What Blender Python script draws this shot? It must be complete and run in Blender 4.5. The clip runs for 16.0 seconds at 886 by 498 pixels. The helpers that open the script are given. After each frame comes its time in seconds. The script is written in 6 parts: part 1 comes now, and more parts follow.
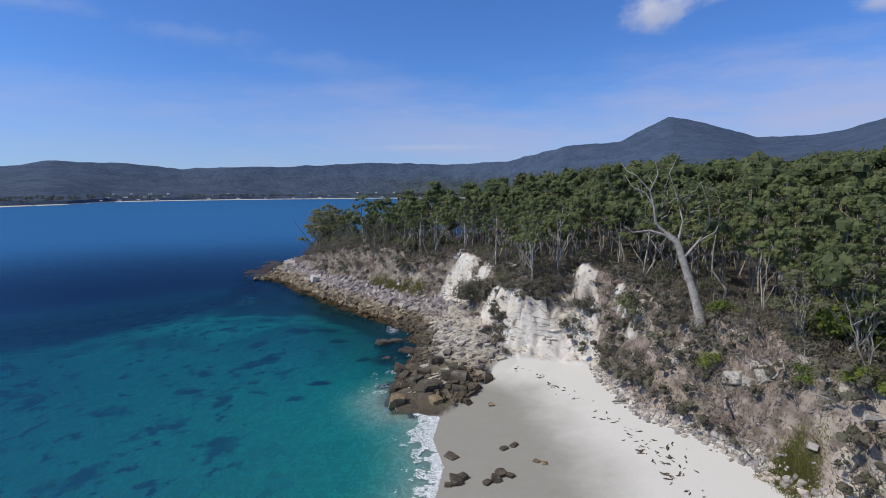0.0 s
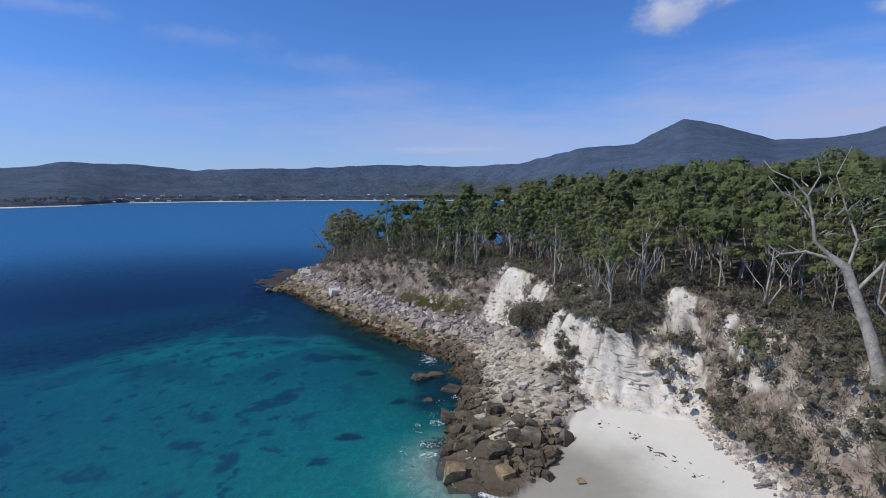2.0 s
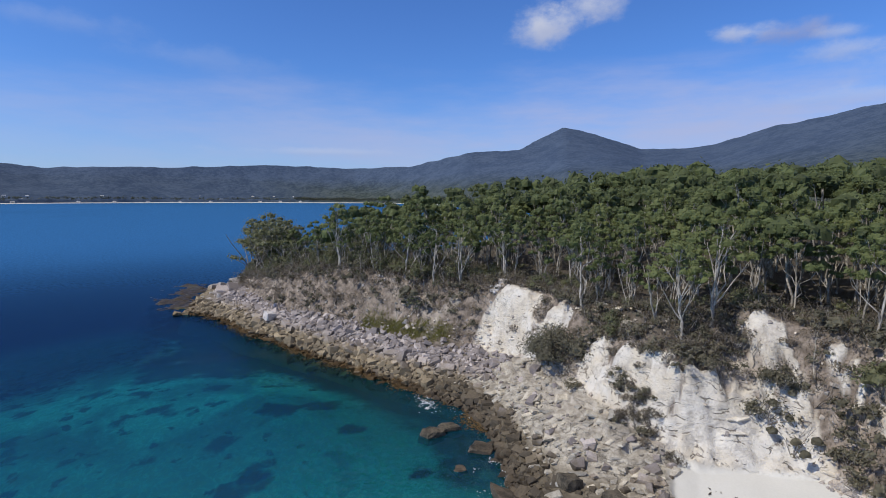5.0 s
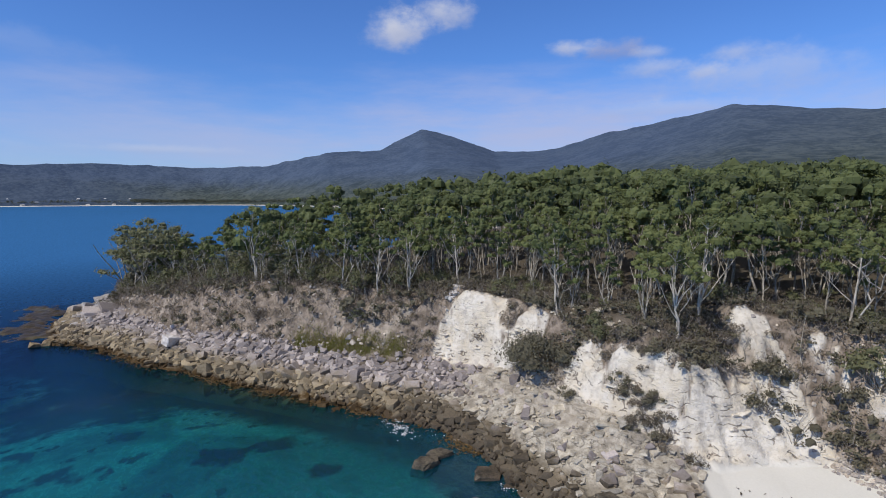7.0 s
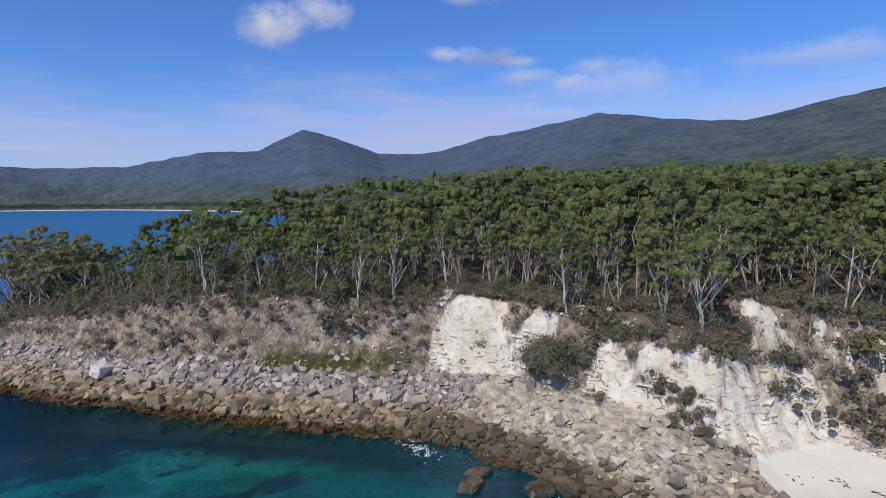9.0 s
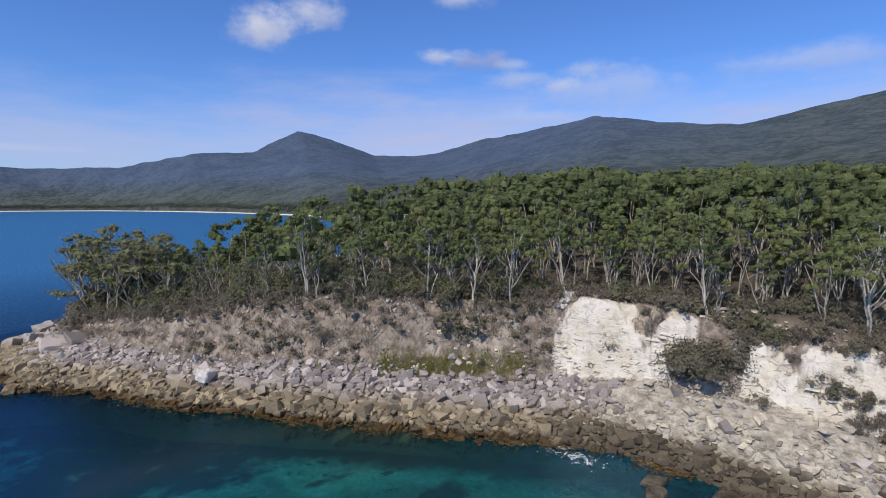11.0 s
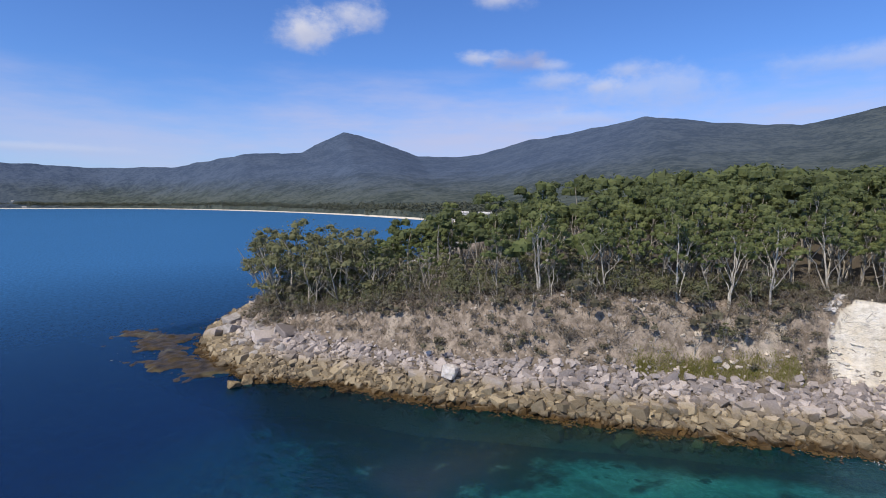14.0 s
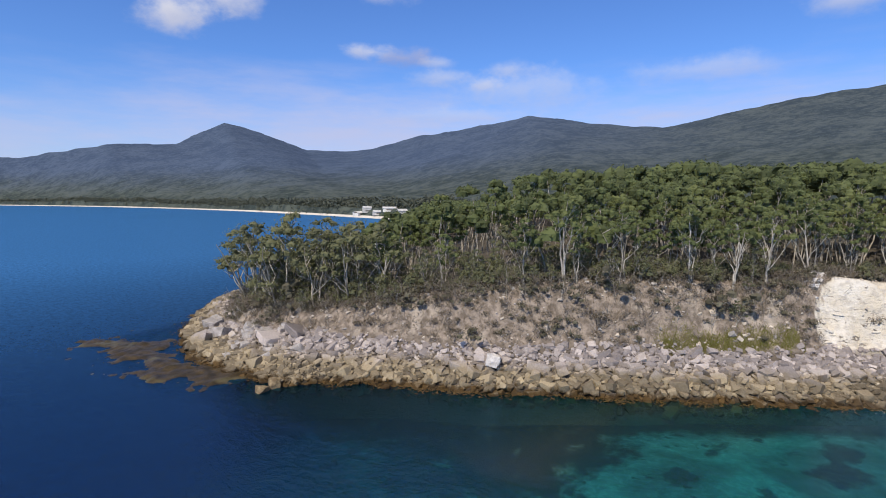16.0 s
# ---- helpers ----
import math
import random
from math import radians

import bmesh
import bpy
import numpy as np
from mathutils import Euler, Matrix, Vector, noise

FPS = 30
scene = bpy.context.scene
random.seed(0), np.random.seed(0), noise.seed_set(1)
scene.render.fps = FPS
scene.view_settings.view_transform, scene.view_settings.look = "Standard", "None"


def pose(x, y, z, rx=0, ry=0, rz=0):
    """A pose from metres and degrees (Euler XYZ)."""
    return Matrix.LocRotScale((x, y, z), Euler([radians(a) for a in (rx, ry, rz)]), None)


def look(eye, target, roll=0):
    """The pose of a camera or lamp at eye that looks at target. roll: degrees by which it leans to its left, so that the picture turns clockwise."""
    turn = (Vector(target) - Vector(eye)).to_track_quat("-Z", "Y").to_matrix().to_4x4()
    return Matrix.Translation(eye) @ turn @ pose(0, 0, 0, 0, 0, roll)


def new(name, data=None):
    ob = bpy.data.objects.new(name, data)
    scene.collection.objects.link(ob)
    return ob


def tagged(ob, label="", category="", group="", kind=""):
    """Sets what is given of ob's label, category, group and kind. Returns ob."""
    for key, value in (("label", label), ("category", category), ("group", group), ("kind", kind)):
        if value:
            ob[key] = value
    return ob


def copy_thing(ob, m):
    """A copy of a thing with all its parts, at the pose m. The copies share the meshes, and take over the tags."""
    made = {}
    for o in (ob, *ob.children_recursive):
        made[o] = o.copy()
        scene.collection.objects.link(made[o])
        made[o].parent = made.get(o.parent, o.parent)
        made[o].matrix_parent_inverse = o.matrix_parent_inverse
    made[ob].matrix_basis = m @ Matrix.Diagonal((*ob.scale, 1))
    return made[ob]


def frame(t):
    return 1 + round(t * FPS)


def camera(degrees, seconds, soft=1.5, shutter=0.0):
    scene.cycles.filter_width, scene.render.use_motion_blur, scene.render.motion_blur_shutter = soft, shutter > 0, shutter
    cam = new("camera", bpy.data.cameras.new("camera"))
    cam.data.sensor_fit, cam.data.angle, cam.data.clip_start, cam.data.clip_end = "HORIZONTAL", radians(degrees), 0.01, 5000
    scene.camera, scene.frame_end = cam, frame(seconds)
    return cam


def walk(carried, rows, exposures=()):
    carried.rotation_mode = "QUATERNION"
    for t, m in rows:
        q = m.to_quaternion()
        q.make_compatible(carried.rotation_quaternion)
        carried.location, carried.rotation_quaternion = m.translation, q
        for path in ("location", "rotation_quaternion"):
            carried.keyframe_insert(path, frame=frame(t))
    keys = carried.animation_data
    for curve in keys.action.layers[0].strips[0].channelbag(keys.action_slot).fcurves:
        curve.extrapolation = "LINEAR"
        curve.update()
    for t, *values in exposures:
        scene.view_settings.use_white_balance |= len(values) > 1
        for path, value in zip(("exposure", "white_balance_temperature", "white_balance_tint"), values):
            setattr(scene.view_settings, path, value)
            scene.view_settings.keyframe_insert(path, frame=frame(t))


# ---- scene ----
cam = camera(79.1, 16.0, 1.0)
METRES, EYE, TILT, LEAN, TURN = 120.0, 23.0, -6.0, 0.4, 0.0
ROWS = [
    (0.0, 0.0, 0.0, 0.0, 0.0, 0.0, -0.0),
    (0.5, -0.0082, 0.0291, 0.0038, 0.07, 0.02, -0.02),
    (1.0, -0.0186, 0.0598, 0.0076, 0.22, 0.1, -0.11),
    (1.5, -0.0298, 0.087, 0.0114, 0.52, 0.16, -0.17),
    (2.0, -0.0431, 0.1158, 0.0147, 1.06, 0.23, -0.3),
    (2.5, -0.0569, 0.1408, 0.0176, 1.64, 0.33, -0.44),
    (3.0, -0.0742, 0.1657, 0.0209, 2.52, 0.35, -0.7),
    (3.5, -0.0905, 0.1871, 0.0231, 1.77, 0.43, -0.77),
    (4.0, -0.1104, 0.2082, 0.0253, -0.77, 0.5, -0.6),
    (4.5, -0.1285, 0.2266, 0.0271, -4.96, 0.53, -0.15),
    (5.0, -0.1496, 0.2457, 0.0292, -10.72, 0.49, 0.54),
    (7.5, -0.2486, 0.3398, 0.0389, -29.08, -0.0, 3.03),
    (8.0, -0.2678, 0.361, 0.0408, -33.14, -0.2, 3.61),
    (10.5, -0.3706, 0.4697, 0.0491, -39.3, -0.2, 4.02),
    (11.0, -0.3949, 0.4933, 0.0508, -38.71, -0.11, 3.81),
    (11.5, -0.4181, 0.5151, 0.0515, -38.13, -0.0, 3.69),
    (12.0, -0.4443, 0.5389, 0.0525, -37.45, 0.13, 3.42),
    (12.5, -0.4689, 0.561, 0.0543, -36.76, 0.19, 3.31),
    (13.0, -0.4968, 0.585, 0.0559, -36.07, 0.23, 3.19),
    (13.5, -0.5226, 0.6065, 0.0568, -35.27, 0.28, 3.08),
    (14.0, -0.5513, 0.6298, 0.0581, -34.81, 0.25, 2.96),
    (14.5, -0.579, 0.6521, 0.0591, -35.1, 0.17, 2.94),
    (15.0, -0.6078, 0.6751, 0.06, -37.21, -0.06, 3.18),
    (15.5, -0.635, 0.698, 0.0612, -41.2, -0.45, 3.56),
    (16.0, -0.6639, 0.7262, 0.0629, -46.68, -0.98, 4.02),
]
walk(cam, [(t, pose(0, 0, EYE, TILT, LEAN, TURN) @ pose(METRES * x, METRES * y, METRES * z, 90 + pitch, roll, yaw)) for t, x, y, z, yaw, pitch, roll in ROWS],
     [(0.0, -0.1, 6450, 10), (3.5, -0.07, 6300, 10), (5.0, -0.05, 6450, 10), (8.0, 0.0, 6600, 10), (11.0, 0.08, 6700, 11), (16.0, 0.22, 7000, 11)])

# ---- world, sun ----
SUN_AZ, SUN_EL = -105.0, 48.0          # degrees, clockwise from +y, above the horizon


def direction(az, el):
    a, e = radians(az), radians(el)
    return Vector((math.sin(a) * math.cos(e), math.cos(a) * math.cos(e), math.sin(e)))


sun = new("sun", bpy.data.lights.new("sun", "SUN"))
sun.data.energy, sun.data.angle, sun.data.color = 3.6, radians(0.53), (1.0, 0.945, 0.845)
sun.matrix_world = look(direction(SUN_AZ, SUN_EL) * 100, (0, 0, 0))


class Nodes:
    """Short hand for node trees."""

    def __init__(self, tree):
        self.tree = tree
        tree.nodes.clear()

    def add(self, kind, props=None, **ins):
        n = self.tree.nodes.new(kind)
        for k, v in (props or {}).items():
            setattr(n, k, v)
        for k, v in ins.items():
            self.put(n, k.replace("_", " "), v)
        return n

    def put(self, n, key, v):
        sock = n.inputs[int(key)] if key.isdigit() else n.inputs[key]
        if isinstance(v, bpy.types.NodeSocket):
            self.tree.links.new(v, sock)
        else:
            sock.default_value = v

    def math(self, op, a, b=0.0, c=None, clamp=False):
        n = self.tree.nodes.new("ShaderNodeMath")
        n.operation, n.use_clamp = op, clamp
        self.put(n, "0", a), self.put(n, "1", b)
        if c is not None:
            self.put(n, "2", c)
        return n.outputs[0]

    def vec(self, op, a, b):
        n = self.tree.nodes.new("ShaderNodeVectorMath")
        n.operation = op
        self.put(n, "0", a), self.put(n, "1", b)
        return n.outputs["Value"] if op == "DOT_PRODUCT" else n.outputs[0]

    def step(self, x, lo, hi, to0=0.0, to1=1.0):
        n = self.add("ShaderNodeMapRange", {"interpolation_type": "SMOOTHSTEP"})
        for i, v in enumerate((x, lo, hi, to0, to1)):
            self.put(n, str(i), v)
        return n.outputs[0]

    def mix(self, f, a, b, blend="MIX"):
        n = self.add("ShaderNodeMix", {"data_type": "RGBA", "blend_type": blend})
        self.put(n, "0", f), self.put(n, "6", a), self.put(n, "7", b)
        return n.outputs[2]

    def noise(self, scale, detail=4, rough=0.55, vector=None, dist=0.0):
        n = self.add("ShaderNodeTexNoise", {}, Scale=scale, Detail=detail, Roughness=rough, Distortion=dist)
        if vector is not None:
            self.put(n, "Vector", vector)
        return n.outputs["Fac"]

    def scaled(self, v, s):
        return self.vec("MULTIPLY", v, s)


def rgb(*c):
    return (*c, 1.0)


world = bpy.data.worlds.new("sky")
scene.world = world
world.use_nodes = True
wn = Nodes(world.node_tree)
sky = wn.add("ShaderNodeTexSky", {"sky_type": "NISHITA", "sun_disc": False, "sun_elevation": radians(SUN_EL), "sun_rotation": radians(SUN_AZ),
                                  "air_density": 1.0, "dust_density": 0.3, "ozone_density": 3.0})
way = wn.add("ShaderNodeTexCoord").outputs["Generated"]
rise = wn.add("ShaderNodeSeparateXYZ", {}, Vector=way).outputs["Z"]
wisp = wn.noise(3.0, 6, 0.6, wn.scaled(way, (1, 1, 5)))
fluff = wn.noise(14.0, 6, 0.6, wn.scaled(way, (1, 1, 1.6)))
veil = wn.math("MULTIPLY", wn.step(wn.math("SUBTRACT", rise, wn.math("MULTIPLY", wn.math("SUBTRACT", wisp, 0.5), 0.16)), 0.235, 0.095), wn.step(wisp, 0.25, 0.70, 0.45, 0.85))
veil = wn.math("MULTIPLY", veil, wn.step(wn.vec("DOT_PRODUCT", way, (1, 0, 0)), -0.65, 0.6, 0.45, 1.0))
clear_sky = wn.mix(1.0, sky.outputs[0], rgb(0.54, 0.865, 1.44), "MULTIPLY")
sky_colour = wn.mix(veil, clear_sky, rgb(4.5, 4.9, 7.2))
# whitish veil added overhead, out of view, to make the shade less blue
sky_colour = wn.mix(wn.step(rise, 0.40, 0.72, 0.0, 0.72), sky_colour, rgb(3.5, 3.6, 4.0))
# puffs: azimuth, elevation, half widths, density
CLOUDS = [(20.6, 16.9, 3.0, 2.3, 1.0), (22.8, 17.3, 2.6, 1.4, 0.9), (25.3, 18.4, 3.0, 1.5, 0.9), (39.4, 14.6, 2.8, 0.9, 0.8), (42.6, 14.2, 3.8, 1.0, 0.85, 1), (46.5, 13.7, 2.2, 0.7, 0.5), (40.2, 19.9, 3.2, 1.0, 0.7),
          (47.0, 12.3, 3.4, 1.0, 0.5), (51.5, 11.6, 2.2, 0.8, 0.5), (54.0, 13.0, 3.0, 0.9, 0.42), (55.0, 11.0, 8.0, 2.2, 0.42), (71.5, 12.0, 6.0, 1.2, 0.4), (82.5, 16.2, 3.2, 1.2, 0.6), (-24.0, 14.6, 6.0, 1.1, 0.16),
          (-37.0, 15.6, 5.5, 0.8, 0.2), (-12.0, 12.8, 7.0, 1.2, 0.12), (48.0, 8.6, 9.0, 0.9, 0.3), (-2.0, 4.6, 9.0, 0.5, 0.35)]
for az, el, wide, high, dense, *grey in CLOUDS:
    c = direction(az, el)
    right = c.cross(Vector((0, 0, 1))).normalized()
    up = right.cross(c)
    u = wn.math("DIVIDE", wn.vec("DOT_PRODUCT", way, tuple(right)), math.tan(radians(wide)))
    v = wn.math("DIVIDE", wn.vec("DOT_PRODUCT", way, tuple(up)), math.tan(radians(high)))
    far = wn.math("SQRT", wn.math("ADD", wn.math("MULTIPLY", u, u), wn.math("MULTIPLY", v, v)))
    body = wn.math("ADD", wn.math("SUBTRACT", 1.0, far), wn.math("MULTIPLY", wn.math("SUBTRACT", fluff, 0.5), 2.4))
    front = wn.math("GREATER_THAN", wn.vec("DOT_PRODUCT", way, tuple(c)), 0.5)
    mask = wn.math("MULTIPLY", wn.math("MULTIPLY", wn.step(body, -0.25, 1.05), front), dense)
    lit = wn.step(wn.math("ADD", v, wn.math("MULTIPLY", fluff, -1.0)), -1.4, 0.3)
    sky_colour = wn.mix(mask, sky_colour, wn.mix(lit, rgb(2.4, 3.0, 5.6), rgb(3.4, 3.9, 6.2)) if grey else wn.mix(lit, rgb(4.0, 4.6, 6.6), rgb(6.3, 6.6, 7.7)))
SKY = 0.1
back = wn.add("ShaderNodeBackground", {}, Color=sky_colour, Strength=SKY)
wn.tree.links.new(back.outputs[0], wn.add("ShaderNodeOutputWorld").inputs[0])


# ---- materials ----
def material(name):
    m = bpy.data.materials.new(name)
    m.use_nodes = True
    return m, Nodes(m.node_tree)


def finish(m, n, colour, rough=0.8, bump=None, strength=0.5, distance=0.1, specular=0.3):
    p = n.add("ShaderNodeBsdfPrincipled", {}, Roughness=rough)
    n.put(p, "Base Color", colour), n.put(p, "Specular IOR Level", specular)
    if bump is not None:
        b = n.add("ShaderNodeBump", {}, Strength=strength, Distance=distance, Height=bump)
        n.put(p, "Normal", b.outputs[0])
    n.tree.links.new(p.outputs[0], n.add("ShaderNodeOutputMaterial").inputs[0])
    return m


def where(n):
    return n.add("ShaderNodeNewGeometry").outputs["Position"]


def mottled(name, dark, light, scale, rough=0.85, bump=0.4, distance=0.05, each=0.0, third=None):
    """Two colours in patches at two scales; each: how much every object or loose piece differs."""
    m, n = material(name)
    p = where(n)
    big, fine = n.noise(scale, 5, 0.6, p), n.noise(scale * 7, 4, 0.65, p)
    f = n.step(n.math("ADD", n.math("MULTIPLY", big, 0.6), n.math("MULTIPLY", fine, 0.4)), 0.36, 0.64)
    c = n.mix(f, dark, light)
    if third:
        c = n.mix(n.step(n.noise(scale * 0.37, 3, 0.5, p), 0.55, 0.7), c, third)
    if each:
        r = n.math("ADD", n.add("ShaderNodeObjectInfo").outputs["Random"], n.add("ShaderNodeNewGeometry").outputs["Random Per Island"])
        r = n.math("FRACT", r)
        c = n.mix(1.0, c, n.add("ShaderNodeCombineColor", {}, Red=n.math("MULTIPLY_ADD", r, each, 1 - each / 2), Green=n.math("MULTIPLY_ADD", r, each * 0.9, 1 - each * 0.45),
                                Blue=n.math("MULTIPLY_ADD", r, each * 0.7, 1 - each * 0.35)).outputs[0], "MULTIPLY")
    return finish(m, n, c, rough, n.math("ADD", big, n.math("MULTIPLY", fine, 0.5)), bump, distance)


def foliage(name, dark, mid, light):
    m, n = material(name)
    leaf = n.add("ShaderNodeNewGeometry").outputs["Random Per Island"]
    tree = n.add("ShaderNodeObjectInfo").outputs["Random"]
    patch = n.noise(0.35, 3, 0.5, where(n))
    c = n.mix(n.step(n.math("ADD", n.math("MULTIPLY", leaf, 0.5), n.math("MULTIPLY", patch, 0.7)), 0.3, 0.9), dark, mid)
    c = n.mix(n.math("MULTIPLY", n.step(tree, 0.35, 1.0), 0.7), c, light)
    d = n.add("ShaderNodeBsdfPrincipled", {}, Roughness=0.55)
    n.put(d, "Base Color", c), n.put(d, "Specular IOR Level", 0.25)
    t = n.add("ShaderNodeBsdfTranslucent", {}, Color=c)
    mixed = n.add("ShaderNodeMixShader", {}, Fac=0.4)
    n.put(mixed, "1", d.outputs[0]), n.put(mixed, "2", t.outputs[0])
    n.tree.links.new(mixed.outputs[0], n.add("ShaderNodeOutputMaterial").inputs[0])
    return m


M_GUM = foliage("gum_leaves", rgb(0.085, 0.104, 0.046), rgb(0.155, 0.188, 0.076), rgb(0.20, 0.226, 0.088))
M_OLIVE = foliage("olive_leaves", rgb(0.12, 0.126, 0.072), rgb(0.205, 0.21, 0.116), rgb(0.22, 0.225, 0.115))
M_SCRUB = foliage("scrub_leaves", rgb(0.115, 0.106, 0.076), rgb(0.20, 0.186, 0.132), rgb(0.24, 0.216, 0.15))
M_DRY = foliage("dry_leaves", rgb(0.12, 0.106, 0.086), rgb(0.215, 0.188, 0.148), rgb(0.245, 0.203, 0.155))
M_GRASS = foliage("tussock_blades", rgb(0.16, 0.17, 0.045), rgb(0.27, 0.26, 0.085), rgb(0.34, 0.29, 0.12))
M_BARK = mottled("pale_bark", rgb(0.17, 0.15, 0.125), rgb(0.46, 0.425, 0.37), 1.6, 0.8, 0.3, 0.02, 0.5)
M_WHITEBARK = mottled("white_bark", rgb(0.24, 0.215, 0.19), rgb(0.52, 0.49, 0.44), 1.3, 0.75, 0.3, 0.02, 0.2)
M_DARKBARK = mottled("grey_bark", rgb(0.13, 0.11, 0.095), rgb(0.36, 0.32, 0.28), 2.0, 0.85, 0.3, 0.02, 0.4)
M_DEAD = mottled("weathered_dead_wood", rgb(0.20, 0.175, 0.155), rgb(0.44, 0.41, 0.37), 2.0, 0.8, 0.3, 0.02)
M_DRIFT = mottled("driftwood", rgb(0.05, 0.04, 0.03), rgb(0.13, 0.10, 0.08), 3.0, 0.8, 0.3, 0.02, 0.5)
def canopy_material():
    """Distant forest: green near slopes, ranges with blue haze painted into the colour."""
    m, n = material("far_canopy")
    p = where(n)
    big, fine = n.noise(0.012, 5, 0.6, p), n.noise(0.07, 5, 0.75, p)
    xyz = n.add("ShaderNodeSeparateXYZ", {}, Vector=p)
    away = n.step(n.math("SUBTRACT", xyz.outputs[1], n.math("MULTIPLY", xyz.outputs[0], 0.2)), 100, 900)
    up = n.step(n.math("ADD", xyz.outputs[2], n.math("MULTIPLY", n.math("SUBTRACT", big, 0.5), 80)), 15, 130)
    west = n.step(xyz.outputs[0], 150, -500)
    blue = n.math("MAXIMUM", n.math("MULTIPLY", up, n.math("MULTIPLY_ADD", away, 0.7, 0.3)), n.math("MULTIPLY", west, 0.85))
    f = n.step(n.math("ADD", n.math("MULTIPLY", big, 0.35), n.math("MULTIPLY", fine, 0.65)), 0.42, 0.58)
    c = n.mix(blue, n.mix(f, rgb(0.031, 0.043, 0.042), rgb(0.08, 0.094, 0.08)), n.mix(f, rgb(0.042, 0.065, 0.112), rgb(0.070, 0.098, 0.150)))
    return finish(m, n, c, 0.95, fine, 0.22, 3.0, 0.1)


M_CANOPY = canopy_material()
M_FARWOOD = foliage("far_wood_leaves", rgb(0.06, 0.072, 0.058), rgb(0.11, 0.122, 0.092), rgb(0.13, 0.14, 0.10))
M_ROOF = mottled("pale_roof", rgb(0.34, 0.34, 0.35), rgb(0.62, 0.61, 0.6), 0.3, 0.6, 0.1, 0.02, 0.6)
M_WALL = mottled("pale_wall", rgb(0.45, 0.43, 0.4), rgb(0.72, 0.7, 0.67), 0.3, 0.8, 0.1, 0.02, 0.3)
M_FARSAND = mottled("far_sand", rgb(0.55, 0.5, 0.43), rgb(0.68, 0.63, 0.56), 0.05, 0.9, 0.1, 0.05)


def boulder_material():
    m, n = material("shore_boulder")
    p = where(n)
    z = n.add("ShaderNodeSeparateXYZ", {}, Vector=p).outputs["Z"]
    big, fine = n.noise(0.8, 4, 0.6, p), n.noise(5.0, 5, 0.65, p)
    r = n.math("FRACT", n.math("ADD", n.add("ShaderNodeObjectInfo").outputs["Random"], n.add("ShaderNodeNewGeometry").outputs["Random Per Island"]))
    z = n.math("ADD", z, n.math("MULTIPLY", n.math("SUBTRACT", big, 0.5), 2.2))
    ochre = n.mix(fine, rgb(0.14, 0.11, 0.068), rgb(0.37, 0.315, 0.22))
    grey = n.mix(fine, rgb(0.19, 0.17, 0.164), rgb(0.50, 0.455, 0.437))
    c = n.mix(n.step(z, 1.6, 3.1), ochre, grey)
    c = n.mix(n.step(z, 0.95, 0.25), c, n.mix(fine, rgb(0.02, 0.014, 0.006), rgb(0.12, 0.07, 0.022)))
    y = n.add("ShaderNodeSeparateXYZ", {}, Vector=p).outputs["Y"]
    lichen = n.math("MULTIPLY", n.math("MULTIPLY", n.step(y, 98, 86), n.step(z, 3.0, 1.4)), 0.85)
    c = n.mix(lichen, c, n.mix(fine, rgb(0.022, 0.019, 0.015), rgb(0.135, 0.11, 0.08)))
    c = n.mix(1.0, c, n.mix(n.math("POWER", r, 1.5), rgb(0.6, 0.58, 0.585), rgb(1.4, 1.36, 1.33)), "MULTIPLY")
    return finish(m, n, c, 0.8, n.math("ADD", big, fine), 0.5, 0.12)


M_BOULDER = boulder_material()


